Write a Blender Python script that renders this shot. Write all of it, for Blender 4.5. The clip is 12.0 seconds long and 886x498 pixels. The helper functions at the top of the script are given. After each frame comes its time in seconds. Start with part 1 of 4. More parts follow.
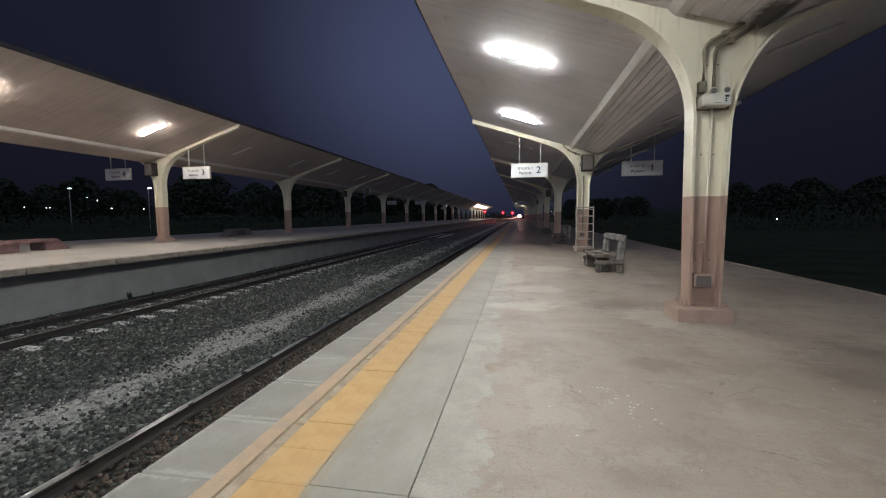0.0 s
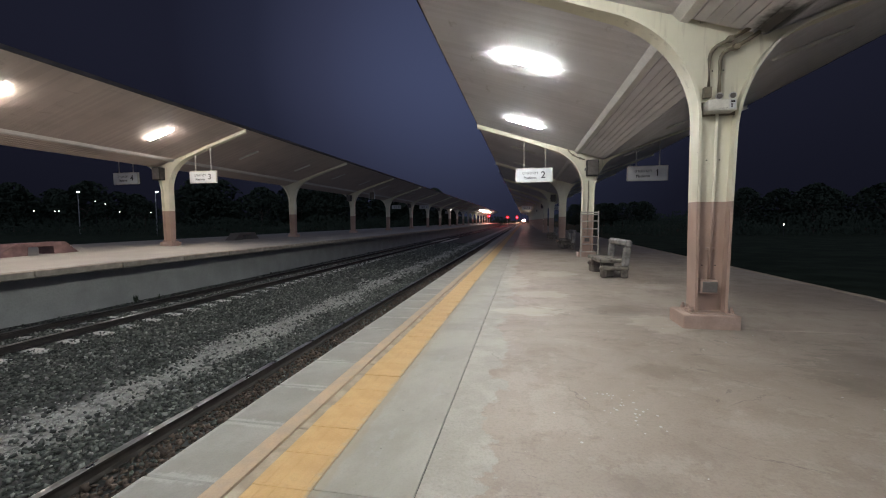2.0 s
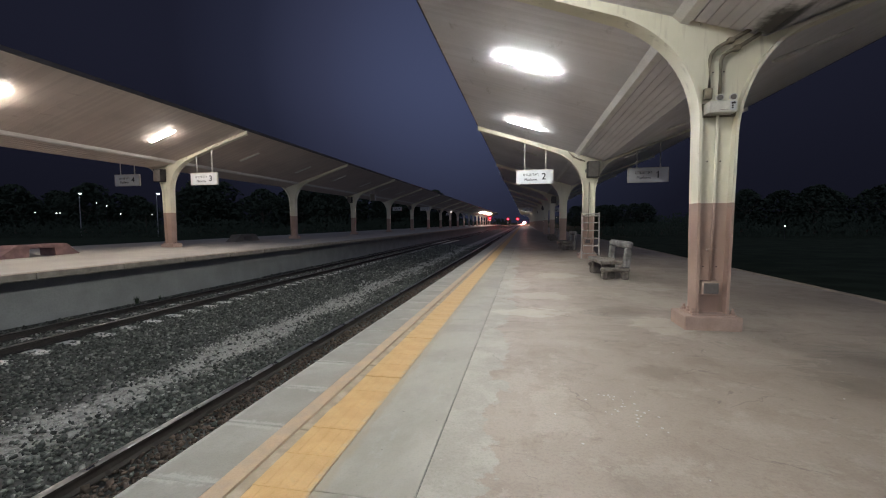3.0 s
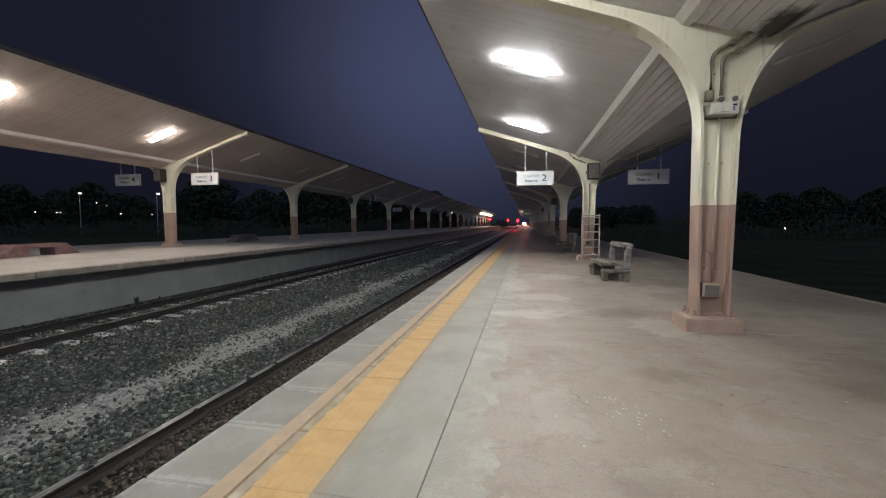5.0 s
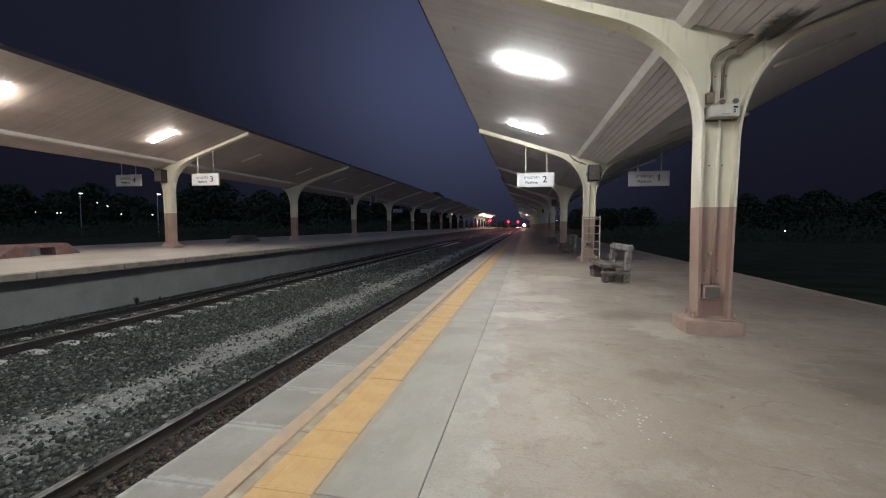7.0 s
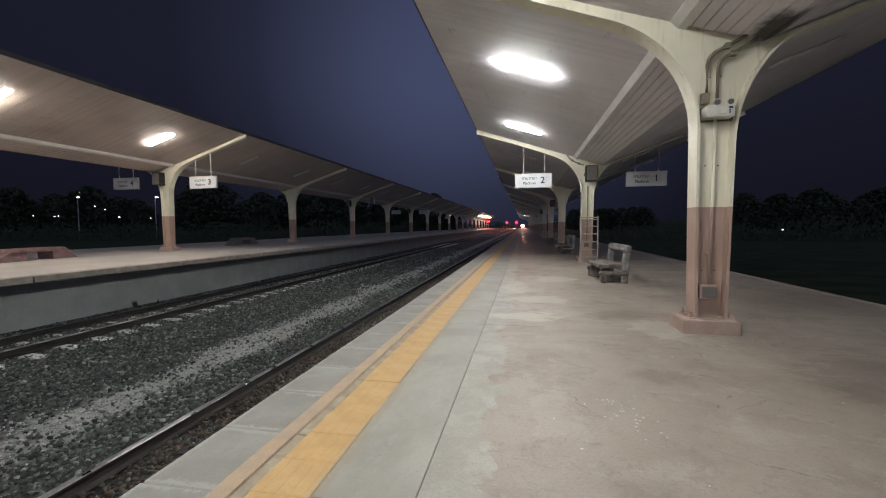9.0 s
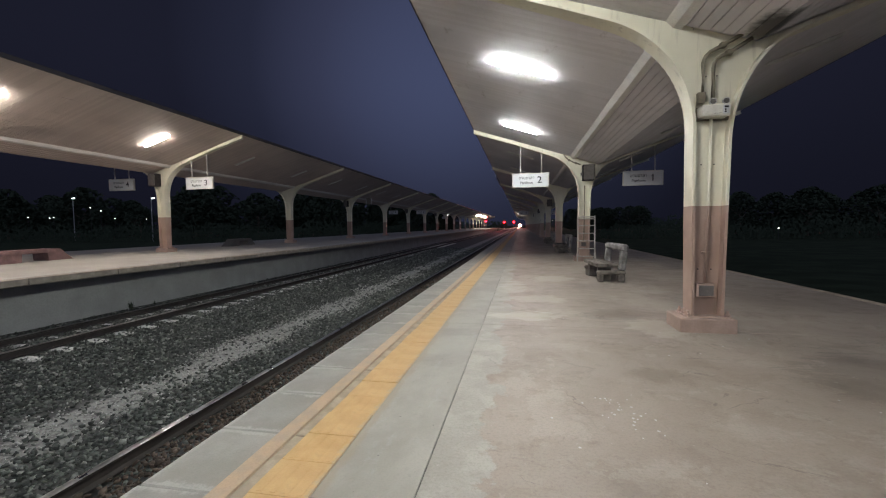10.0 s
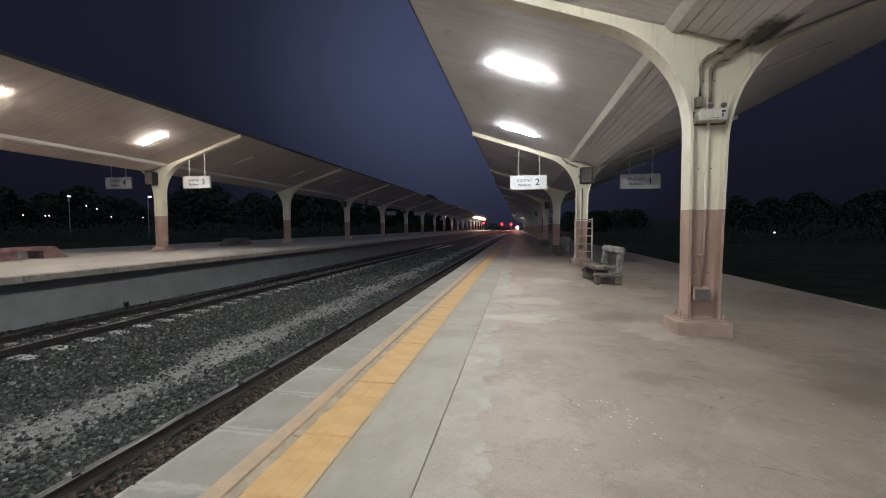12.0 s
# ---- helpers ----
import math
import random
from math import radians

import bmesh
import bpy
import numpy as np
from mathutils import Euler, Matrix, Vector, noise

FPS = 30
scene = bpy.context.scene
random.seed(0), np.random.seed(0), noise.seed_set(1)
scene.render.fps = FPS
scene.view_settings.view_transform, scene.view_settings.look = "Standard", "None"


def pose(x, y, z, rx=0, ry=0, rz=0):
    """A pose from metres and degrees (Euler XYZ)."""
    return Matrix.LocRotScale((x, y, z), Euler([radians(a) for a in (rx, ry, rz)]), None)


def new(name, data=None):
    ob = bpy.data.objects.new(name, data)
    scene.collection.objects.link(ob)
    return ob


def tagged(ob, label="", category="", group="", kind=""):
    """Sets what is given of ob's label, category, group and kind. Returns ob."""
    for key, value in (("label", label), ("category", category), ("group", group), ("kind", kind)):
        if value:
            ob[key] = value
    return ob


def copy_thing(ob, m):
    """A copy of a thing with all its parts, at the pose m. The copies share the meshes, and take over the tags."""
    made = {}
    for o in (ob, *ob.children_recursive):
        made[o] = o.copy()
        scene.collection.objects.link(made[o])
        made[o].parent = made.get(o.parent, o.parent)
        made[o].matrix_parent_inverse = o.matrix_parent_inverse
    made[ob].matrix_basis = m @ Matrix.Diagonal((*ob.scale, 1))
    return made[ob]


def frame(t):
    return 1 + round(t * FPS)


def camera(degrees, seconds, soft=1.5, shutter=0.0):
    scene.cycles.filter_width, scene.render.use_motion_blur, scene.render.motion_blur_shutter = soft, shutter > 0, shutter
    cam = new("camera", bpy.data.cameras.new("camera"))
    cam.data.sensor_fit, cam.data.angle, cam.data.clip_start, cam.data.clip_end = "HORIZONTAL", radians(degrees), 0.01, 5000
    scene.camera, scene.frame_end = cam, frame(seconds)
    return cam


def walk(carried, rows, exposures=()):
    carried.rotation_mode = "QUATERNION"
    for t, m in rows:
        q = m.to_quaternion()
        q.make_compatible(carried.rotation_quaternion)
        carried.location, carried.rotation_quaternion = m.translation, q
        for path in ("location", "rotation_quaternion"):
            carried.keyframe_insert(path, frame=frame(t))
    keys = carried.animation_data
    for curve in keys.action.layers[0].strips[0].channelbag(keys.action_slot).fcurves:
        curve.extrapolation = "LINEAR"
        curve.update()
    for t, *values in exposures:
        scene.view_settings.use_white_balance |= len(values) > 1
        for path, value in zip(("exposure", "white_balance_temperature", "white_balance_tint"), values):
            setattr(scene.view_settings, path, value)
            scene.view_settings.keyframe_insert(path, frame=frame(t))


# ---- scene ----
cam = camera(94.1, 12.0, soft=1.1)

# ---- camera path: seconds, turn, tilt, lean (degrees), and the eye; it is held in the hand, almost at one spot ----
AIM = [
    (0.0, 10.536, -4.498, -0.539, 0.015, 0.004, 1.329), (0.5, 10.700, -4.443, -0.369, 0.014, -0.002, 1.331),
    (1.0, 10.938, -4.216, -0.417, 0.015, -0.007, 1.332), (1.5, 11.071, -4.072, -0.396, 0.016, -0.005, 1.333),
    (2.0, 11.134, -3.876, -0.375, 0.014, 0.000, 1.334), (2.5, 11.209, -3.826, -0.452, 0.017, 0.001, 1.329),
    (3.0, 11.223, -3.630, -0.377, 0.013, -0.001, 1.328), (5.0, 11.215, -3.494, -0.163, 0.003, 0.006, 1.328),
    (5.5, 11.171, -3.450, -0.040, 0.001, 0.000, 1.329), (6.0, 11.161, -3.443, -0.002, -0.000, 0.000, 1.330),
    (6.5, 11.248, -3.340, -0.018, -0.001, -0.003, 1.331), (7.0, 11.236, -3.320, 0.009, -0.002, 0.002, 1.328),
    (9.0, 11.069, -3.163, -0.365, 0.015, 0.000, 1.334), (9.5, 10.849, -3.149, -0.583, 0.019, -0.000, 1.336),
    (10.0, 10.722, -3.170, -0.617, 0.016, -0.000, 1.334), (10.5, 10.637, -3.142, -0.477, 0.013, 0.003, 1.333),
    (11.0, 10.525, -3.055, -0.253, 0.010, 0.003, 1.336), (11.5, 10.455, -2.986, -0.216, 0.012, -0.003, 1.336),
    (12.0, 10.363, -2.978, -0.090, 0.013, -0.003, 1.332)]
walk(cam, [(t, pose(x, y, z, 90 + tilt, 0, turn) @ pose(0, 0, 0, 0, 0, lean)) for t, turn, tilt, lean, x, y, z in AIM],
     exposures=[(0.0, 0.0), (12.0, 0.0)])

# ---- plan, metres ----
BAY, FIRST = 10.2, 5.72            # spacing of the canopy columns, and the first one seen
LAMP0, LAMP_STEP = 8.43, 5.1       # canopy lamps along the platform
END = 196.0                        # far end of the platforms
NEAR_X, FAR_X, FAR_Z = 2.29, -15.70, 0.31
EDGE_X, FAR_EDGE, RIGHT_EDGE = -1.96, -10.36, 5.8
RAIL_TOP, BED = -0.75, -0.95
BAND = 1.55                        # top of the darker dado paint


def roof(d):
    """Height of the ceiling boards over the platform, d from the column's axis towards the lit side; the valley lies behind the axis."""
    return 3.68 + 0.325 * d if d > -0.51 else 3.514 + 0.361 * (-d - 0.51)


# ---- world: late dusk ----
world = bpy.data.worlds.new("night_sky")
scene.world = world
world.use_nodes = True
wn, wl = world.node_tree.nodes, world.node_tree.links
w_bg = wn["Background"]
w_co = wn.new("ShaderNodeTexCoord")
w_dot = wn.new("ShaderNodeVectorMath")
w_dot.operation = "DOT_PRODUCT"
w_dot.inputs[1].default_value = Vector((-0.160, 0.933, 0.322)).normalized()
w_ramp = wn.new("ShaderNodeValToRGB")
# sky behind the eye, unseen, set brighter than the view to fill the shade
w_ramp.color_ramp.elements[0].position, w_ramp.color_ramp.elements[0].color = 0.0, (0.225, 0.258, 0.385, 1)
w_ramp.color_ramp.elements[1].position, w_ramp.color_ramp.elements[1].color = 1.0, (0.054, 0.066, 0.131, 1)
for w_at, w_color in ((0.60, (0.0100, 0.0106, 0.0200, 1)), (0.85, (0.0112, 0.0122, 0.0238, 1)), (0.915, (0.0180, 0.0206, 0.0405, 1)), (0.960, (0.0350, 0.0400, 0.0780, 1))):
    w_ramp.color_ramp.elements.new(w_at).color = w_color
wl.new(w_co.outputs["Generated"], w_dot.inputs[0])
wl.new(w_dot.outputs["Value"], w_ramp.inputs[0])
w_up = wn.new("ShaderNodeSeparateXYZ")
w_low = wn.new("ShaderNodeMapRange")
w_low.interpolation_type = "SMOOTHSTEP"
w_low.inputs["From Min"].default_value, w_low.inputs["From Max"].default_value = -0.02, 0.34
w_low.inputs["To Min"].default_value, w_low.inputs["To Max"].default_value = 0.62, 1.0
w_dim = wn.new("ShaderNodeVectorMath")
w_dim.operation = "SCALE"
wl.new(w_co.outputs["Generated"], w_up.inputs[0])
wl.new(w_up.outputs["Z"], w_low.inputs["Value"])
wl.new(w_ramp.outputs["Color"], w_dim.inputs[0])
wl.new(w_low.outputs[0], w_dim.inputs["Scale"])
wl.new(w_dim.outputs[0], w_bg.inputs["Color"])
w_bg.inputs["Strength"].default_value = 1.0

LAMP_POWER = 264.0


# ---- materials ----
def material(name, color, rough=0.7, metal=0.0, spec=0.5):
    m = bpy.data.materials.new(name)
    m.use_nodes = True
    b = m.node_tree.nodes["Principled BSDF"]
    b.inputs["Base Color"].default_value = (*color, 1)
    b.inputs["Roughness"].default_value = rough
    b.inputs["Metallic"].default_value = metal
    b.inputs["Specular IOR Level"].default_value = spec
    return m


class Nodes:
    """Short hand for wiring a material."""

    def __init__(self, m):
        self.tree, self.bsdf = m.node_tree, m.node_tree.nodes["Principled BSDF"]
        self.co = self.tree.nodes.new("ShaderNodeTexCoord")

    def put(self, socket, value):
        if isinstance(value, bpy.types.NodeSocket):
            self.tree.links.new(value, socket)
        else:
            socket.default_value = value

    def space(self, scale=(1, 1, 1), source="Object"):
        n = self.tree.nodes.new("ShaderNodeMapping")
        n.inputs["Scale"].default_value = scale
        self.tree.links.new(self.co.outputs[source], n.inputs[0])
        return n.outputs[0]

    def noise(self, scale, detail=4.0, rough=0.55, where=None, distort=0.0):
        n = self.tree.nodes.new("ShaderNodeTexNoise")
        n.inputs["Scale"].default_value, n.inputs["Detail"].default_value = scale, detail
        n.inputs["Roughness"].default_value, n.inputs["Distortion"].default_value = rough, distort
        self.tree.links.new(where if where else self.co.outputs["Object"], n.inputs["Vector"])
        return n.outputs["Fac"]

    def step(self, value, low, high):
        n = self.tree.nodes.new("ShaderNodeMapRange")
        n.interpolation_type = "SMOOTHSTEP"
        n.inputs["From Min"].default_value, n.inputs["From Max"].default_value = low, high
        self.put(n.inputs["Value"], value)
        return n.outputs[0]

    def math(self, op, a, b=0.0):
        n = self.tree.nodes.new("ShaderNodeMath")
        n.operation = op
        self.put(n.inputs[0], a)
        self.put(n.inputs[1], b)
        return n.outputs[0]

    def mix(self, fac, a, b, blend="MIX"):
        n = self.tree.nodes.new("ShaderNodeMix")
        n.data_type, n.blend_type = "RGBA", blend
        self.put(n.inputs[0], fac)
        for k, v in ((6, a), (7, b)):
            self.put(n.inputs[k], (*v, 1) if isinstance(v, tuple) and len(v) == 3 else v)
        return n.outputs[2]

    def axis(self, which, source="Object"):
        n = self.tree.nodes.new("ShaderNodeSeparateXYZ")
        self.tree.links.new(self.co.outputs[source], n.inputs[0])
        return n.outputs[which]

    def color(self, c):
        self.put(self.bsdf.inputs["Base Color"], c)

    def rough(self, r):
        self.put(self.bsdf.inputs["Roughness"], r)

    def bump(self, height, strength=0.3, distance=0.01):
        n = self.tree.nodes.new("ShaderNodeBump")
        n.inputs["Strength"].default_value, n.inputs["Distance"].default_value = strength, distance
        self.put(n.inputs["Height"], height)
        self.tree.links.new(n.outputs[0], self.bsdf.inputs["Normal"])

    def random(self, island=False):
        if island:
            return self.tree.nodes.new("ShaderNodeNewGeometry").outputs["Random Per Island"]
        return self.tree.nodes.new("ShaderNodeObjectInfo").outputs["Random"]


def surface(name, light, dark, scale=3.0, rough=0.7, grain=60.0, bump=0.25, metal=0.0, spec=0.4, vary=0.0, island=False):
    """A two-scale mottled surface: large blotches, fine grain and relief."""
    m = material(name, light, rough, metal, spec)
    n = Nodes(m)
    big, fine = n.noise(scale, 5.0), n.noise(grain, 3.0)
    c = n.mix(n.step(big, 0.32, 0.70), dark, light)
    c = n.mix(n.math("MULTIPLY", n.step(fine, 0.35, 0.75), 0.35), c, tuple(v * 0.62 for v in light))
    if vary:
        k = n.random(island)
        c = n.mix(n.math("MULTIPLY", k, vary), c, tuple(v * 0.35 for v in dark))
    n.color(c)
    n.rough(n.math("ADD", n.math("MULTIPLY", big, 0.18), rough - 0.09))
    n.bump(n.math("ADD", fine, n.math("MULTIPLY", big, 0.6)), bump, 0.006)
    return m


def floor_concrete():
    m = material("platform_concrete", (0.254, 0.219, 0.186), 0.75, 0, 0.5)
    n = Nodes(m)
    patch, mid, fine = n.noise(0.45, 6, 0.62, None, 0.8), n.noise(1.9, 8, 0.68, None, 0.5), n.noise(55, 4, 0.65)
    streak = n.noise(1.0, 7, 0.68, n.space((0.9, 1.15, 1)), 0.5)
    trowel = n.noise(2.2, 9, 0.72, n.space((0.9, 1.3, 1)), 2.2)
    c = n.mix(n.step(patch, 0.38, 0.62), (0.252, 0.206, 0.167), (0.306, 0.256, 0.210))
    c = n.mix(n.math("MULTIPLY", n.step(mid, 0.50, 0.66), 0.42), c, (0.182, 0.146, 0.116))
    c = n.mix(n.math("MULTIPLY", n.step(trowel, 0.55, 0.66), 0.34), c, (0.150, 0.120, 0.098))
    c = n.mix(n.math("MULTIPLY", n.step(streak, 0.57, 0.66), 0.30), c, (0.380, 0.332, 0.288))
    # broad pale cement patches with hard, flaking edges
    flake = n.noise(0.62, 9, 0.70, n.space((1.0, 0.7, 1)), 0.25)
    c = n.mix(n.math("MULTIPLY", n.step(flake, 0.545, 0.560), 0.34), c, (0.372, 0.326, 0.275))
    crumb = n.noise(2.1, 10, 0.76, n.space((0.8, 1.2, 1)), 0.4)
    c = n.mix(n.math("MULTIPLY", n.step(crumb, 0.565, 0.585), 0.42), c, (0.335, 0.297, 0.246))
    c = n.mix(n.math("MULTIPLY", n.step(n.noise(5.5, 9, 0.74), 0.56, 0.64), 0.30), c, (0.158, 0.124, 0.093))
    # paler cement skim along the joint, with a ragged edge
    ragged = n.math("ADD", n.axis(0), n.math("MULTIPLY", n.math("SUBTRACT", n.noise(1.3, 10, 0.74), 0.5), 1.0))
    skim = n.math("SUBTRACT", 1.0, n.step(ragged, -0.22, -0.19))
    c = n.mix(n.math("MULTIPLY", skim, 0.85), c, n.mix(n.step(n.noise(3.0, 7, 0.7), 0.42, 0.62), (0.285, 0.270, 0.232), (0.345, 0.328, 0.286)))
    c = n.mix(n.math("MULTIPLY", n.step(fine, 0.42, 0.70), 0.26), c, (0.140, 0.112, 0.090))
    # chalky cement films with ragged, hard edges, and greyer worn patches
    for x, y, rx, ry, k, tone in ((0.05, 6.15, 0.62, 0.34, 0.55, (0.43, 0.39, 0.335)), (0.80, 10.6, 0.60, 0.55, 0.5, (0.42, 0.38, 0.33)), (0.35, 7.6, 0.60, 0.40, 0.45, (0.42, 0.38, 0.33)),
                                  (1.72, 5.72, 0.38, 0.52, 0.5, (0.42, 0.37, 0.315)), (-0.15, 9.0, 0.30, 1.10, 0.45, (0.41, 0.375, 0.325)), (2.45, 8.7, 0.45, 0.25, 0.4, (0.38, 0.34, 0.30)),
                                  (1.30, 6.35, 0.42, 0.42, 0.5, (0.185, 0.160, 0.138)), (3.30, 4.05, 1.00, 0.75, 0.45, (0.150, 0.125, 0.104)), (1.55, 9.4, 0.55, 0.5, 0.4, (0.19, 0.165, 0.142))):
        far = n.tree.nodes.new("ShaderNodeVectorMath")
        far.operation = "DISTANCE"
        far.inputs[1].default_value = (x / rx, y / ry, 0)
        n.tree.links.new(n.space((1 / rx, 1 / ry, 0.0)), far.inputs[0])
        d = n.math("ADD", far.outputs["Value"], n.math("MULTIPLY", n.math("SUBTRACT", n.noise(2.4, 9, 0.72, n.space((0.7, 1.5, 1.0)), 0.6), 0.5), 2.6))
        c = n.mix(n.math("MULTIPLY", n.math("SUBTRACT", 1.0, n.step(d, 0.78, 0.96)), k), c, tone)
    # trodden dirt in a few ragged spots
    for x, y, r, k in ((1.22, 3.86, 0.34, 0.50), (2.70, 3.74, 0.50, 0.42), (1.40, 6.45, 0.55, 0.42), (0.62, 2.15, 0.22, 0.32)):
        far = n.tree.nodes.new("ShaderNodeVectorMath")
        far.operation = "DISTANCE"
        far.inputs[1].default_value = (x, y * 1.25, 0)
        n.tree.links.new(n.space((1.0, 1.25, 0.0)), far.inputs[0])
        d = n.math("ADD", far.outputs["Value"], n.math("MULTIPLY", n.math("SUBTRACT", n.noise(4.5, 9, 0.75, None, 0.8), 0.5), 1.5 * r))
        c = n.mix(n.math("MULTIPLY", n.math("SUBTRACT", 1.0, n.step(d, 0.25 * r, 1.1 * r)), k), c, (0.118, 0.092, 0.066))
    # hairline scuffs
    scuff = n.math("ABSOLUTE", n.math("SUBTRACT", n.noise(1.35, 5, 0.55, None, 1.2), 0.5))
    where = n.step(n.noise(0.9, 3, 0.5), 0.52, 0.60)
    c = n.mix(n.math("MULTIPLY", n.math("MULTIPLY", n.math("SUBTRACT", 1.0, n.step(scuff, 0.0, 0.010)), where), 0.5), c, (0.082, 0.067, 0.054))
    speck = n.noise(19, 2, 0.5)
    c = n.mix(n.math("MULTIPLY", n.step(speck, 0.72, 0.75), 0.55), c, (0.380, 0.346, 0.311))
    n.color(c)
    n.rough(n.math("ADD", 0.42, n.math("MULTIPLY", mid, 0.32)))
    n.bump(n.math("ADD", n.math("MULTIPLY", fine, 0.7), n.math("ADD", mid, trowel)), 0.26, 0.010)
    return m


def slab_concrete():
    """Edge slab: plain grey, with a chalky worn rim at both ends."""
    m = material("edge_slab_concrete", (0.256, 0.256, 0.243), 0.65, 0, 0.4)
    n = Nodes(m)
    k = n.random()
    shift = n.tree.nodes.new("ShaderNodeVectorMath")
    shift.operation = "MULTIPLY_ADD"
    n.tree.links.new(n.co.outputs["Object"], shift.inputs[0])
    shift.inputs[1].default_value = (1, 1, 1)
    n.tree.links.new(n.math("MULTIPLY", k, 40.0), shift.inputs[2])
    at = shift.outputs[0]
    big, fine = n.noise(2.4, 7, 0.65, at), n.noise(80, 3, 0.6, at)
    c = n.mix(n.step(big, 0.35, 0.66), (0.245, 0.233, 0.203), (0.312, 0.297, 0.262))
    c = n.mix(n.math("MULTIPLY", k, 0.30), c, (0.154, 0.154, 0.147))
    end = n.math("ADD", n.math("ABSOLUTE", n.axis(1)), n.math("MULTIPLY", n.math("SUBTRACT", n.noise(6, 8, 0.75, at), 0.5), 0.22))
    rim = n.math("ADD", n.axis(0), n.math("MULTIPLY", n.math("SUBTRACT", n.noise(5, 8, 0.75, at), 0.5), 0.12))
    worn = n.math("MAXIMUM", n.step(end, 0.255, 0.285), n.math("SUBTRACT", 1.0, n.step(rim, -0.20, -0.17)))
    c = n.mix(n.math("MULTIPLY", worn, 0.75), c, (0.365, 0.352, 0.320))
    c = n.mix(n.math("MULTIPLY", n.step(fine, 0.4, 0.75), 0.25), c, (0.141, 0.141, 0.134))
    n.color(c)
    n.bump(n.math("ADD", fine, big), 0.2, 0.006)
    return m


def tactile_paint():
    m = material("yellow_tactile_tile", (0.7, 0.42, 0.14), 0.6, 0, 0.4)
    n = Nodes(m)
    k = n.random()
    big, fine = n.noise(5, 7, 0.65), n.noise(70, 3)
    c = n.mix(n.step(big, 0.35, 0.68), (0.44, 0.275, 0.112), (0.52, 0.338, 0.150))
    c = n.mix(n.math("MULTIPLY", k, 0.28), c, (0.48, 0.33, 0.165))
    edge = n.math("ADD", n.axis(0), n.math("MULTIPLY", n.math("SUBTRACT", n.noise(11, 9, 0.78), 0.5), 0.16))
    c = n.mix(n.math("MULTIPLY", n.step(edge, 0.135, 0.170), 0.65), c, (0.33, 0.285, 0.215))
    c = n.mix(n.math("MULTIPLY", n.step(n.noise(9, 8, 0.75), 0.60, 0.68), 0.30), c, (0.45, 0.36, 0.24))
    c = n.mix(n.math("MULTIPLY", n.step(fine, 0.45, 0.75), 0.25), c, (0.40, 0.24, 0.08))
    pit = n.noise(38, 5, 0.7)
    c = n.mix(n.math("MULTIPLY", n.step(pit, 0.60, 0.70), 0.45), c, (0.33, 0.20, 0.075))
    c = n.mix(n.math("MULTIPLY", n.step(n.noise(3.5, 9, 0.74), 0.55, 0.66), 0.32), c, (0.36, 0.25, 0.13))
    n.color(c)
    n.bump(n.math("ADD", n.math("MULTIPLY", pit, -0.8), n.math("ADD", fine, big)), 0.45, 0.005)
    return m


def margin_concrete():
    m = material("smooth_concrete", (0.281, 0.275, 0.256), 0.6, 0, 0.4)
    n = Nodes(m)
    big, mid, fine = n.noise(0.9, 7, 0.66, None, 0.5), n.noise(4.5, 8, 0.7, n.space((1.5, 0.6, 1))), n.noise(70, 3, 0.6)
    c = n.mix(n.step(big, 0.36, 0.64), (0.256, 0.241, 0.206), (0.320, 0.301, 0.262))
    c = n.mix(n.math("MULTIPLY", n.step(mid, 0.56, 0.64), 0.38), c, (0.337, 0.331, 0.312))
    c = n.mix(n.math("MULTIPLY", n.step(n.noise(3.2, 8, 0.72), 0.58, 0.68), 0.35), c, (0.187, 0.175, 0.156))
    c = n.mix(n.math("MULTIPLY", n.step(n.noise(24, 2, 0.5), 0.73, 0.76), 0.6), c, (0.075, 0.069, 0.062))
    c = n.mix(n.math("MULTIPLY", n.step(fine, 0.42, 0.75), 0.2), c, (0.162, 0.156, 0.144))
    # dusty grey mortar beside the tiles
    side = n.math("ADD", n.axis(0), n.math("MULTIPLY", n.math("SUBTRACT", n.noise(4, 8, 0.75), 0.5), 0.14))
    c = n.mix(n.math("MULTIPLY", n.math("SUBTRACT", 1.0, n.step(side, -0.985, -0.940)), 0.6), c, (0.275, 0.235, 0.175))
    n.color(c)
    n.rough(n.math("ADD", 0.45, n.math("MULTIPLY", mid, 0.3)))
    n.bump(n.math("ADD", fine, mid), 0.15, 0.005)
    return m


def stone_mix():
    """Crushed stone: each stone takes its own tone."""
    m = material("ballast_stone", (0.112, 0.112, 0.106), 0.85, 0, 0.4)
    n = Nodes(m)
    ramp = n.tree.nodes.new("ShaderNodeValToRGB")
    ramp.color_ramp.elements[0].position, ramp.color_ramp.elements[0].color = 0.0, (0.028, 0.031, 0.027, 1)
    ramp.color_ramp.elements[1].position, ramp.color_ramp.elements[1].color = 1.0, (0.32, 0.32, 0.295, 1)
    for p, c in ((0.40, (0.064, 0.071, 0.062, 1)), (0.80, (0.128, 0.140, 0.122, 1)), (0.95, (0.215, 0.225, 0.200, 1))):
        ramp.color_ramp.elements.new(p).color = c
    n.tree.links.new(n.random(True), ramp.inputs[0])
    n.color(n.mix(n.math("MULTIPLY", n.step(n.noise(38, 4, 0.65), 0.45, 0.7), 0.4), ramp.outputs[0], (0.050, 0.047, 0.044)))
    n.bump(n.noise(60, 4), 0.5, 0.006)
    return m


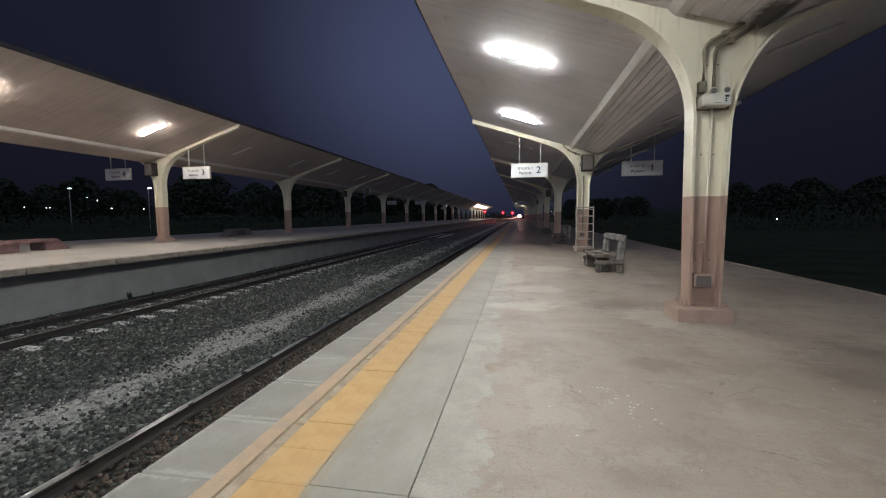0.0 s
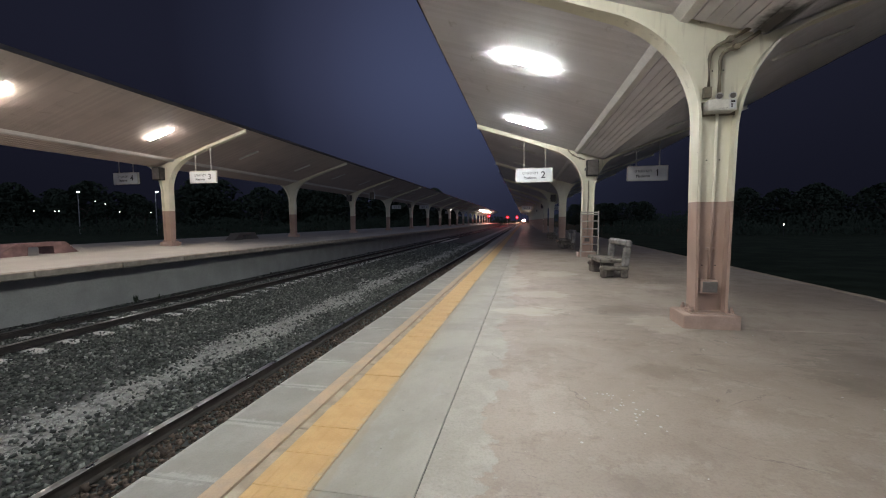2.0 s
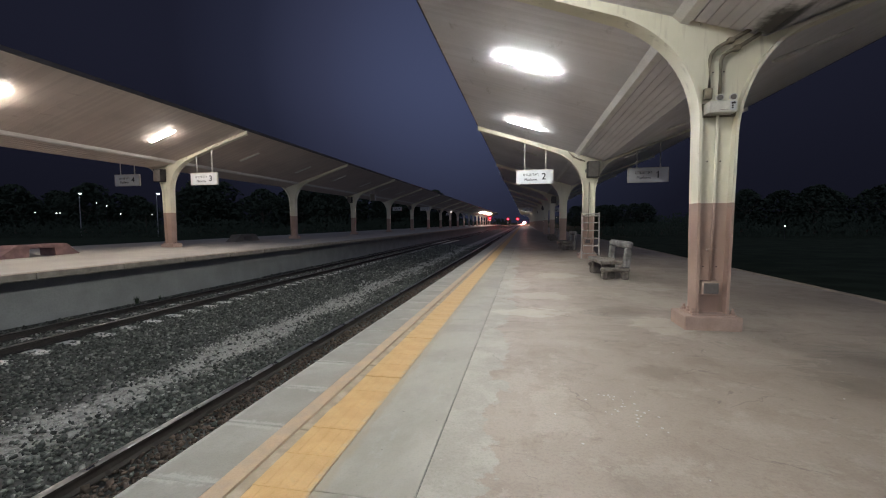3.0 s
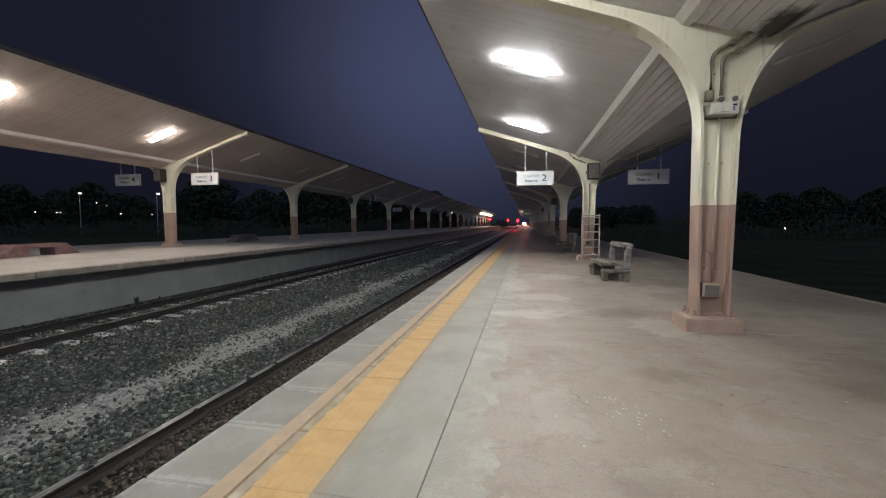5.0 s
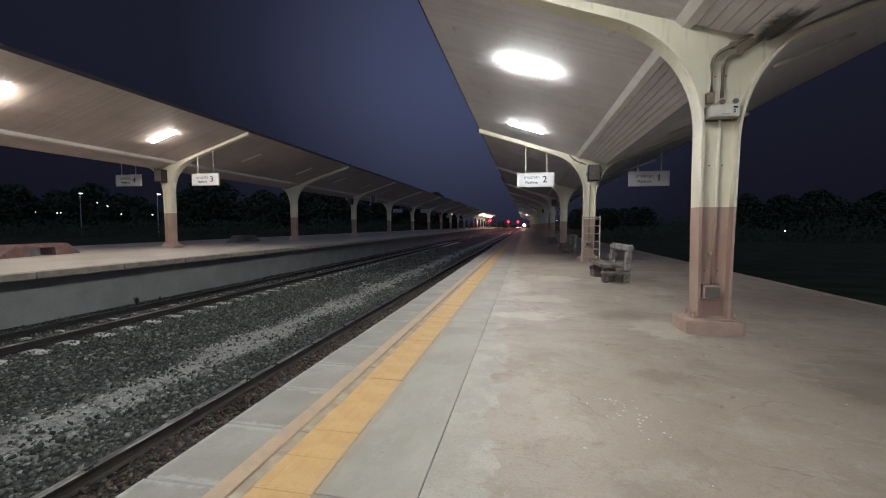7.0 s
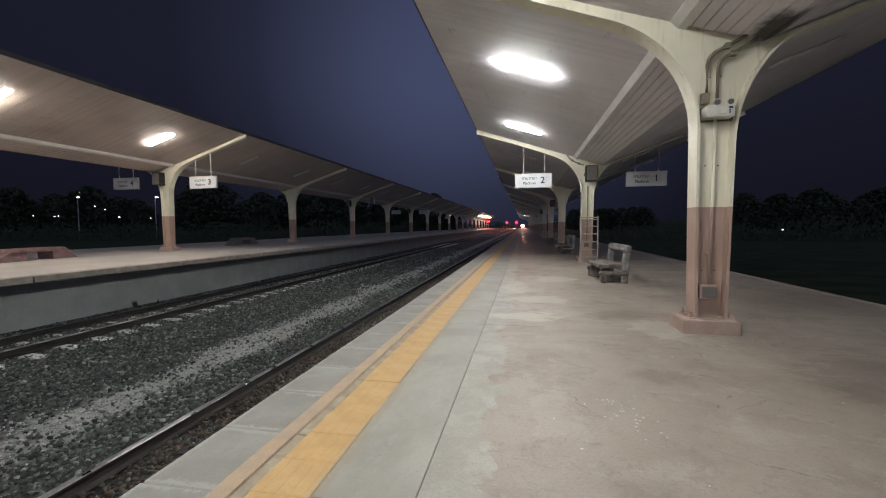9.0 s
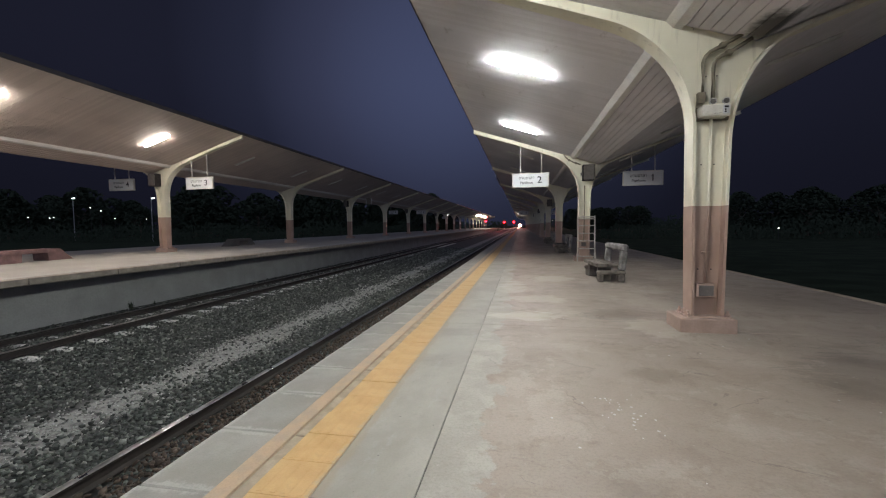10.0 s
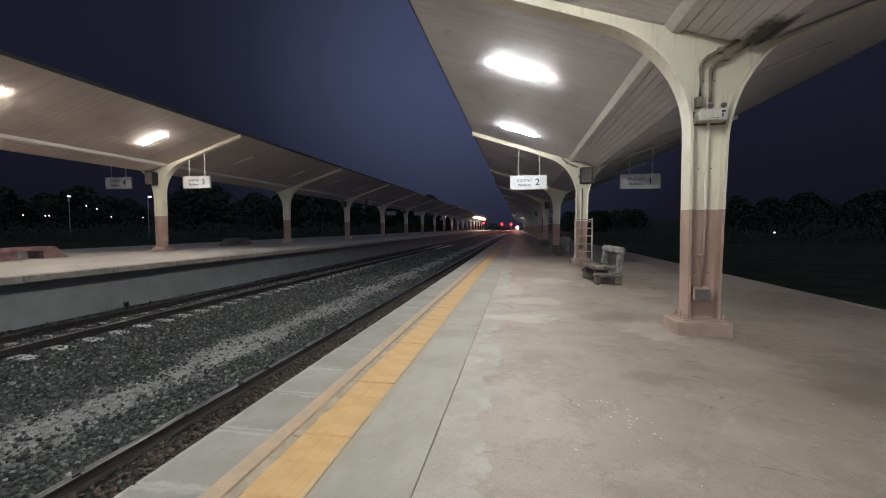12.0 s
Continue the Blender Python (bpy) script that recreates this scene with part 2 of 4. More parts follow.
def column_paint():
    m = material("column_paint", (0.62, 0.58, 0.44), 0.45, 0, 0.4)
    n = Nodes(m)
    z = n.axis(2)
    big, fine = n.noise(1.6, 6), n.noise(40, 3)
    drip = n.noise(2.0, 5, 0.6, n.space((6, 6, 0.5)))
    cream = n.mix(n.step(big, 0.35, 0.7), (0.69, 0.655, 0.520), (0.76, 0.725, 0.590))
    pink = n.mix(n.step(big, 0.35, 0.7), (0.36, 0.25, 0.20), (0.43, 0.31, 0.25))
    c = n.mix(n.step(z, BAND - 0.003, BAND + 0.003), pink, cream)
    c = n.mix(n.math("MULTIPLY", n.step(drip, 0.56, 0.74), 0.35), c, (0.26, 0.21, 0.16))
    c = n.mix(n.math("MULTIPLY", n.step(n.noise(9, 6, 0.7), 0.66, 0.72), 0.5), c, (0.20, 0.15, 0.12))
    n.color(c)
    n.bump(n.math("ADD", fine, big), 0.12, 0.004)
    return m


def ceiling_boards(name, light, dark, stain=None):
    m = material(name, light, 0.62, 0, 0.4)
    n = Nodes(m)
    k = n.random(True)
    big = n.noise(0.6, 5)
    c = n.mix(k, dark, light)
    c = n.mix(n.math("MULTIPLY", n.step(big, 0.45, 0.7), 0.4), c, tuple(v * 0.7 for v in dark))
    c = n.mix(n.math("MULTIPLY", n.step(n.noise(3.0, 8, 0.7, n.space((1.0, 0.35, 1.0))), 0.60, 0.72), 0.35), c, (0.20, 0.16, 0.13))
    if stain:
        # sooty drain mark, ragged, drawn out along the valley
        far = n.tree.nodes.new("ShaderNodeVectorMath")
        far.operation = "DISTANCE"
        far.inputs[1].default_value = (stain[0] * 2.2, stain[1], 0)
        n.tree.links.new(n.space((2.2, 1.0, 0.0)), far.inputs[0])
        d = n.math("ADD", far.outputs["Value"], n.math("MULTIPLY", n.math("SUBTRACT", n.noise(5.0, 8, 0.72), 0.5), 0.55))
        c = n.mix(n.math("MULTIPLY", n.math("SUBTRACT", 1.0, n.step(d, 0.22, 0.52)), 0.94), c, (0.035, 0.030, 0.026))
    n.color(c)
    n.bump(n.noise(30, 3), 0.1, 0.003)
    return m


def glow(name, color, power):
    m = bpy.data.materials.new(name)
    m.use_nodes = True
    t = m.node_tree
    t.nodes.remove(t.nodes["Principled BSDF"])
    e = t.nodes.new("ShaderNodeEmission")
    e.inputs["Color"].default_value, e.inputs["Strength"].default_value = (*color, 1), power
    t.links.new(e.outputs[0], t.nodes["Material Output"].inputs["Surface"])
    return m


M_FLOOR = floor_concrete()
M_MARGIN = margin_concrete()
M_SLAB = slab_concrete()
M_PEACH = surface("faded_orange_line_paint", (0.455, 0.32, 0.205), (0.36, 0.28, 0.205), 7.0, 0.6, 80, 0.15)
M_TILE = tactile_paint()
M_GROOVE = surface("dusty_groove_concrete", (0.40, 0.335, 0.255), (0.25, 0.205, 0.155), 6.0, 0.8, 60, 0.3)
M_DARK_JOINT = surface("dirt_joint", (0.07, 0.06, 0.05), (0.04, 0.035, 0.03), 5.0, 0.9, 60, 0.3)
M_FAR_FLOOR = surface("far_platform_concrete", (0.44, 0.41, 0.365), (0.36, 0.33, 0.29), 0.8, 0.7, 30, 0.2)
M_FAR_LIP = surface("far_platform_lip", (0.40, 0.35, 0.28), (0.22, 0.19, 0.15), 3.0, 0.7, 40, 0.2)
M_WALL = surface("retaining_wall_render", (0.325, 0.33, 0.315), (0.262, 0.265, 0.252), 1.5, 0.8, 30, 0.2)
M_PAINT = column_paint()
M_PLINTH = surface("pink_plinth_paint", (0.42, 0.305, 0.25), (0.34, 0.24, 0.195), 4.0, 0.6, 50, 0.25)
M_CEIL = ceiling_boards("pale_ceiling_boards", (0.74, 0.712, 0.742), (0.68, 0.650, 0.674), (0.50, FIRST - 0.36))
M_CEIL_FAR = ceiling_boards("tan_ceiling_boards", (0.52, 0.44, 0.40), (0.45, 0.38, 0.345))
M_BATTEN = surface("ceiling_batten_paint", (0.70, 0.68, 0.66), (0.62, 0.60, 0.58), 3.0, 0.5, 40, 0.1)
M_ROOF = surface("dark_roof_sheet", (0.08, 0.07, 0.07), (0.05, 0.045, 0.045), 1.0, 0.6, 30, 0.2)
M_CONDUIT = surface("dusty_conduit", (0.27, 0.235, 0.17), (0.18, 0.155, 0.11), 8.0, 0.5, 60, 0.15)
M_GREY_BOX = surface("grey_steel_box", (0.16, 0.145, 0.13), (0.12, 0.105, 0.095), 8.0, 0.5, 60, 0.1)
M_WHITE_BOX = surface("white_enamel", (0.68, 0.66, 0.58), (0.58, 0.56, 0.49), 8.0, 0.4, 60, 0.05)
M_SIGN = surface("white_sign_face", (0.62, 0.63, 0.64), (0.56, 0.57, 0.58), 3.0, 0.35, 60, 0.03)
M_INK = surface("sign_lettering", (0.03, 0.03, 0.035), (0.02, 0.02, 0.025), 5.0, 0.5, 60, 0.05)
M_ROD = surface("white_rod", (0.6, 0.58, 0.54), (0.45, 0.42, 0.38), 8.0, 0.4, 60, 0.05)
M_BRIGHT_STRIP = surface("bright_aluminium", (0.85, 0.85, 0.84), (0.75, 0.75, 0.74), 8.0, 0.25, 60, 0.02, metal=1.0)
M_DARK = surface("dark_speaker_cloth", (0.035, 0.03, 0.03), (0.02, 0.018, 0.018), 8.0, 0.8, 90, 0.2)
M_RAIL = surface("rusty_rail_steel", (0.034, 0.028, 0.024), (0.020, 0.0165, 0.014), 7.0, 0.7, 60, 0.3)
M_RAIL_HEAD = surface("polished_rail_head", (0.56, 0.55, 0.54), (0.46, 0.445, 0.43), 3.0, 0.29, 60, 0.005, metal=1.0)
M_RAIL_DULL = surface("dull_rail_head", (0.36, 0.34, 0.32), (0.20, 0.185, 0.17), 1.2, 0.30, 60, 0.02, metal=1.0)
M_SLEEPER = surface("concrete_sleeper", (0.66, 0.65, 0.61), (0.50, 0.49, 0.46), 4.0, 0.8, 50, 0.3, vary=0.3)
M_CLIP = surface("rail_clip", (0.09, 0.07, 0.06), (0.06, 0.05, 0.04), 9.0, 0.6, 60, 0.2, metal=0.4)
M_BED = surface("ballast_bed", (0.075, 0.074, 0.07), (0.045, 0.045, 0.043), 6.0, 0.9, 40, 0.8)
M_STONE = stone_mix()
M_STONE_PALE = surface("pale_limestone_chip", (0.54, 0.54, 0.50), (0.38, 0.38, 0.35), 9.0, 0.9, 60, 0.4, vary=0.35, island=True)
M_STONE_RUST = surface("rust_stained_stone", (0.145, 0.108, 0.082), (0.085, 0.062, 0.048), 9.0, 0.9, 60, 0.4, vary=0.8, island=True)
M_GRASS = surface("rough_grass_ground", (0.042, 0.052, 0.032), (0.024, 0.031, 0.019), 0.6, 1.0, 8, 0.5, spec=0.02)
M_BENCH = surface("weathered_concrete_bench", (0.20, 0.175, 0.145), (0.085, 0.07, 0.058), 7.0, 0.8, 45, 0.5)
M_BENCH_PALE = surface("pale_bench_cement", (0.29, 0.275, 0.255), (0.12, 0.11, 0.10), 7.0, 0.8, 45, 0.5)
M_BENCH_PINK = surface("faded_red_bench_paint", (0.25, 0.150, 0.142), (0.16, 0.098, 0.094), 5.0, 0.7, 45, 0.3)
M_LADDER = surface("galvanised_ladder", (0.46, 0.43, 0.38), (0.30, 0.27, 0.23), 9.0, 0.5, 60, 0.1)
M_LEAF = surface("dark_foliage", (0.052, 0.066, 0.044), (0.040, 0.052, 0.034), 1.5, 0.9, 8, 0.2, spec=0.05, vary=0.25, island=True)
M_BARK = surface("tree_bark", (0.11, 0.085, 0.06), (0.07, 0.055, 0.04), 4.0, 0.9, 20, 0.6)
M_POLE = surface("galvanised_pole", (0.32, 0.32, 0.31), (0.24, 0.24, 0.23), 4.0, 0.5, 40, 0.1, metal=0.3)
M_TRAIN = surface("locomotive_paint", (0.30, 0.22, 0.06), (0.22, 0.16, 0.05), 1.0, 0.4, 20, 0.05)
M_TRAIN_DARK = surface("underframe_steel", (0.04, 0.038, 0.035), (0.03, 0.028, 0.026), 2.0, 0.7, 20, 0.2)
M_GLASS_DARK = surface("dark_window_glass", (0.012, 0.013, 0.016), (0.01, 0.01, 0.012), 2.0, 0.08, 20, 0.0)
M_HOUSING = surface("fixture_housing", (0.62, 0.60, 0.57), (0.52, 0.50, 0.47), 5.0, 0.45, 50, 0.05)
M_DIFFUSER_OFF = surface("unlit_diffuser", (0.66, 0.65, 0.62), (0.56, 0.55, 0.52), 5.0, 0.4, 50, 0.02)
M_CHIP = surface("white_paint_chip", (0.55, 0.54, 0.51), (0.46, 0.45, 0.43), 9.0, 0.8, 60, 0.1)
G_LAMP = glow("lit_tube_diffuser", (0.925, 0.955, 0.945), LAMP_POWER)
G_LAMP_WARM = glow("lit_warm_diffuser", (1.0, 0.92, 0.83), LAMP_POWER * 0.79)
G_RED = glow("red_signal_lens", (1.0, 0.0008, 0.0022), 330.0)
G_HEAD = glow("headlamp_lens", (1.0, 0.52, 0.40), 24000.0)
G_STREET = glow("street_lamp_lens", (0.80, 0.92, 1.0), 30.0)
G_SMALL = glow("small_lamp_globe", (0.95, 0.93, 0.82), 7.0)
G_WARM = glow("warm_house_light", (1.0, 0.82, 0.60), 5.0)


# ---- mesh helpers ----
def empty(name, m=None):
    ob = new(name)
    ob.empty_display_size = 0.2
    if m is not None:
        ob.matrix_basis = m
    return ob


def finish(bm, name, mat, smooth=False):
    me = bpy.data.meshes.new(name)
    bmesh.ops.recalc_face_normals(bm, faces=bm.faces[:])
    bm.to_mesh(me)
    bm.free()
    for mm in (mat if isinstance(mat, (list, tuple)) else [mat]):
        me.materials.append(mm)
    if smooth:
        me.polygons.foreach_set("use_smooth", [True] * len(me.polygons))
    return me


def part(name, bm, mat, parent=None, label="", smooth=False, at=None):
    ob = new(name, finish(bm, name, mat, smooth))
    if parent is not None:
        ob.parent = parent
    if at is not None:
        ob.matrix_basis = at
    if label:
        tagged(ob, label)
    return ob


def box(bm, x0, x1, y0, y1, z0, z1, bevel=0.0, mat=0):
    r = bmesh.ops.create_cube(bm, size=1.0, matrix=Matrix.LocRotScale(
        ((x0 + x1) / 2, (y0 + y1) / 2, (z0 + z1) / 2), None, (abs(x1 - x0), abs(y1 - y0), abs(z1 - z0))))
    faces = {f for v in r["verts"] for f in v.link_faces}
    for f in faces:
        f.material_index = mat
    if bevel:
        bmesh.ops.bevel(bm, geom=list({e for f in faces for e in f.edges}), offset=bevel, segments=1, affect="EDGES")
    return bm


def cyl(bm, a, b, r0, r1=None, seg=12):
    a, b = Vector(a), Vector(b)
    m = Matrix.Translation((a + b) / 2) @ (b - a).to_track_quat("Z", "Y").to_matrix().to_4x4()
    bmesh.ops.create_cone(bm, cap_ends=True, segments=seg, radius1=r0, radius2=r0 if r1 is None else r1, depth=(b - a).length, matrix=m)
    return bm


def tube(bm, pts, r, seg=8):
    """A bent pipe through pts."""
    pts = [Vector(p) for p in pts]
    rings = []
    for i, p in enumerate(pts):
        d = (pts[min(i + 1, len(pts) - 1)] - pts[max(i - 1, 0)]).normalized()
        q = d.to_track_quat("Z", "Y")
        rings.append([bm.verts.new(p + q @ Vector((r * math.cos(2 * math.pi * k / seg), r * math.sin(2 * math.pi * k / seg), 0))) for k in range(seg)])
    for a, b in zip(rings, rings[1:]):
        for k in range(seg):
            bm.faces.new((a[k], a[(k + 1) % seg], b[(k + 1) % seg], b[k]))
    bm.faces.new(rings[0][::-1])
    bm.faces.new(rings[-1])
    return bm


def prism(bm, outline, y0, y1, mat=0):
    """An x-z outline drawn out from y0 to y1."""
    a = [bm.verts.new((x, y0, z)) for x, z in outline]
    b = [bm.verts.new((x, y1, z)) for x, z in outline]
    n = len(a)
    faces = [bm.faces.new(a), bm.faces.new(b[::-1])]
    for i in range(n):
        faces.append(bm.faces.new((a[i], b[i], b[(i + 1) % n], a[(i + 1) % n])))
    for f in faces:
        f.material_index = mat
    return bm


def slab_mesh(name, sx, sy, sz, mat, bevel=0.006):
    """Mesh of a block whose top lies at z 0, centred in x and y."""
    return finish(box(bmesh.new(), -sx / 2, sx / 2, -sy / 2, sy / 2, -sz, 0, bevel), name, mat)


def piece(name, me, parent, m):
    ob = new(name, me)
    ob.parent = parent
    ob.matrix_basis = m
    return ob


# ---- large structure ----
def bend(y):
    """The lines drift gently to one side far beyond the station."""
    return 0.0078 * max(0.0, y - 120.0)


def ground():
    bm = bmesh.new()
    bmesh.ops.create_grid(bm, x_segments=2, y_segments=2, size=2500, matrix=Matrix.Translation((0, 1200, -1.12)))
    tagged(part("ground", bm, M_GRASS), "dark rough grass ground beyond the platforms", "ground", kind="structure")


def ballast_bed():
    bm = bmesh.new()
    xs = np.linspace(-11.2, -2.0, 46)
    ys = np.concatenate([np.arange(-6, 24, 0.2), np.arange(24, 60, 1.5), np.arange(60, 241, 10), [400, 700, 1000]])
    grid = []
    for y in ys:
        row = []
        for x in xs:
            z = BED + 0.02 * noise.noise((x * 1.3, y * 1.3, 0.0)) + 0.012 * noise.noise((x * 5, y * 5, 3.0))
            for c in (-3.13, -9.25):
                z += 0.035 * math.exp(-((x - c) / 0.9) ** 2)
            row.append(bm.verts.new((x + bend(y), y, z)))
        grid.append(row)
    for a, b in zip(grid, grid[1:]):
        for i in range(len(xs) - 1):
            bm.faces.new((a[i], a[i + 1], b[i + 1], b[i]))
    n = Nodes(M_BED)
    old = M_BED.node_tree.nodes["Principled BSDF"].inputs["Base Color"].links[0].from_socket
    ragged = n.math("ADD", n.axis(0), n.math("MULTIPLY", n.math("SUBTRACT", n.noise(1.1, 7, 0.7), 0.5), 1.5))
    strip = n.math("MULTIPLY", n.step(ragged, -5.75, -5.45), n.math("SUBTRACT", 1.0, n.step(ragged, -4.95, -4.65)))
    n.color(n.mix(n.math("MULTIPLY", strip, n.step(n.noise(7, 5, 0.7), 0.30, 0.55)), old, (0.30, 0.295, 0.272)))
    tagged(part("ballast_bed", bm, M_BED, smooth=True), "grey track bed with a pale strip of stone dust", "track bed", kind="structure")


def stones(name, label, mat, pts, sizes, squash=0.75):
    """Crushed stones, many small jittered blocks joined in one mesh."""
    rng = np.random.default_rng(len(pts))
    corner = np.array([(x, y, z) for x in (-1, 1) for y in (-1, 1) for z in (-1, 1)], float)
    quads = np.array([(0, 1, 3, 2), (4, 6, 7, 5), (0, 4, 5, 1), (2, 3, 7, 6), (0, 2, 6, 4), (1, 5, 7, 3)])
    k = len(pts)
    shape = corner[None] * rng.uniform(0.15, 1.15, (k, 8, 3)) * rng.uniform(0.55, 1.1, (k, 1, 3))
    a, b = rng.uniform(0, 2 * np.pi, k), rng.uniform(-0.7, 0.7, k)
    ca, sa, cb, sb = np.cos(a), np.sin(a), np.cos(b), np.sin(b)
    x, y, z = shape[..., 0], shape[..., 1], shape[..., 2] * squash
    y, z = y * cb[:, None] - z * sb[:, None], y * sb[:, None] + z * cb[:, None]
    x, y = x * ca[:, None] - y * sa[:, None], x * sa[:, None] + y * ca[:, None]
    v = np.stack([x, y, z], -1) * (sizes[:, None, None] * 0.62) + pts[:, None, :]
    me = bpy.data.meshes.new(name)
    me.vertices.add(k * 8)
    me.vertices.foreach_set("co", v.reshape(-1).astype(np.float32))
    f = (quads[None] + (np.arange(k) * 8)[:, None, None]).reshape(-1)
    me.loops.add(len(f))
    me.loops.foreach_set("vertex_index", f.astype(np.int32))
    me.polygons.add(k * 6)
    me.polygons.foreach_set("loop_start", np.arange(0, k * 24, 4, dtype=np.int32))
    me.update(calc_edges=True)
    me.validate()
    me.materials.append(mat)
    ob = new(name, me)
    return tagged(ob, label, "gravel", kind="stuff")


def ballast():
    rng = np.random.default_rng(5)

    def scatter(x0, x1, y0, y1, gap):
        nx, ny = int((x1 - x0) / gap), int((y1 - y0) / gap)
        gx, gy = np.meshgrid(np.linspace(x0, x1, nx), np.linspace(y0, y1, ny))
        p = np.stack([gx.ravel(), gy.ravel()], -1)
        return p + rng.uniform(-0.5, 0.5, p.shape) * gap

    near, far = scatter(-10.9, -2.0, 1.2, 14.0, 0.047), scatter(-10.9, -2.0, 14.0, 42.0, 0.115)
    back = scatter(-10.9, -2.0, -7.0, 1.2, 0.095)
    p = np.concatenate([near, far, back])
    size = np.concatenate([rng.uniform(0.024, 0.058, len(near)), rng.uniform(0.05, 0.11, len(far)), rng.uniform(0.04, 0.09, len(back))])
    x, y = p[:, 0], p[:, 1]
    wave = 0.30 * np.sin(y * 0.9 + 1.0) + 0.22 * np.sin(y * 2.3) + 0.12 * np.sin(y * 5.1 + x * 3)
    near_end = np.clip((5.5 - y) / 3.5, 0, 1)
    in_strip = np.abs(x + 5.2 + 0.25 * wave + 0.25 * near_end) < 0.45 - 0.22 * near_end + 0.18 * np.sin(y * 1.7 + 2) + rng.uniform(-0.22, 0.22, len(x))
    z = BED + 0.012 + rng.uniform(-0.022, 0.030, len(x))
    for c in (-3.13, -9.25):
        z += 0.05 * np.exp(-((x - c) / 0.9) ** 2)
    # stones keep off the rails and off the bare sleeper seats of the far line
    clear = np.ones(len(x), bool)
    for c in (-3.66, -2.60, -9.79, -8.72):
        clear &= np.abs(x - c) > 0.075
    phase = np.abs((y - 5.65 + 0.29) % 0.58 - 0.29)
    clear &= ~((phase < 0.10) & (((x > -8.65) & (x < -8.48)) | ((x > -9.70) & (x < -9.42))))
    rust = (x > -3.66) & (rng.uniform(size=len(x)) < 0.85)
    pale = in_strip & (rng.uniform(size=len(x)) < 0.62)
    grey = ~rust & ~pale & ~(in_strip & (rng.uniform(size=len(x)) < 0.6))
    q = np.stack([x, y, z], -1)
    for sel, name, label, mat, k in (
            (grey & clear, "ballast", "dark grey crushed stone ballast between the rails", M_STONE, 1.0),
            (pale & clear & ~rust, "limestone_chips", "pale limestone chips strewn between the two tracks", M_STONE_PALE, 0.62),
            (rust & clear, "rusty_ballast", "rust brown ballast beside the platform edge", M_STONE_RUST, 1.1)):
        stones(name, label, mat, q[sel], size[sel] * k)


RAIL_SHAPE = [(-0.062, -0.145), (0.062, -0.145), (0.062, -0.132), (0.012, -0.115), (0.009, -0.045), (0.034, -0.034),
              (0.034, -0.018), (0.024, -0.010), (-0.024, -0.010), (-0.034, -0.018), (-0.034, -0.034), (-0.009, -0.045), (-0.012, -0.115), (-0.062, -0.132)]
HEAD_SHAPE = [(0.0365 * math.sin(math.radians(a)), 0.002 - 0.016 * (1 - math.cos(math.radians(a)))) for a in range(-84, 85, 14)] + [(0.03, -0.0175), (-0.03, -0.0175)]


def sweep(outline, ys):
    bm = bmesh.new()
    rings = [[bm.verts.new((x + bend(y), y, z)) for x, z in outline] for y in ys]
    n = len(outline)
    for a, b in zip(rings, rings[1:]):
        for i in range(n):
            bm.faces.new((a[i], a[(i + 1) % n], b[(i + 1) % n], b[i]))
    return bm


def tracks():
    ys = [-8, 30, 60, 90, 120, 160, 200, 300, 450, 700, 1000]
    for x, side in ((-3.66, "near line"), (-2.60, "near line"), (-9.79, "far line"), (-8.72, "far line")):
        rail = part("rail", sweep(RAIL_SHAPE, ys), M_RAIL)
        rail.location = (x, 0, RAIL_TOP)
        part("rail_head", sweep(HEAD_SHAPE, ys), M_RAIL_HEAD if x > -5 else M_RAIL_DULL, rail, "worn bright running surface", True)
        tagged(rail, "rusty steel rail with a polished head, " + side, "rail", "rails of the " + side)
    bm = bmesh.new()
    prism(bm, [(-0.13, -0.14), (0.13, -0.14), (0.10, 0.0), (-0.10, 0.0)], -1.0, 1.0)
    bmesh.ops.rotate(bm, verts=bm.verts[:], matrix=Matrix.Rotation(math.radians(90), 3, "Z"))
    body = finish(bm, "sleeper", M_SLEEPER)
    clip = bmesh.new()
    tube(clip, [(0, -0.05, 0.0), (0.03, -0.055, 0.03), (0.06, -0.02, 0.035), (0.06, 0.03, 0.03), (0.02, 0.055, 0.02)], 0.011, 5)
    clip_me = finish(clip, "rail_clip", M_CLIP)
    for x0, label, count in ((-9.255, "pale concrete sleeper under the far line", 90), (-3.13, "concrete sleeper buried in ballast under the near line", 40)):
        for i in range(count):
            s = new("sleeper", body)
            s.location = (x0, 5.65 + 0.58 * (i - 8), RAIL_TOP - (0.15 if x0 < -5 else 0.235))
            tagged(s, label, "sleeper", label)
            if i < 40:
                for dx in (-0.535, 0.535):
                    for sg in (-1, 1):
                        piece("rail_clip", clip_me, s, pose(dx + sg * 0.075, 0, 0.0, 0, 0, 0 if sg < 0 else 180))


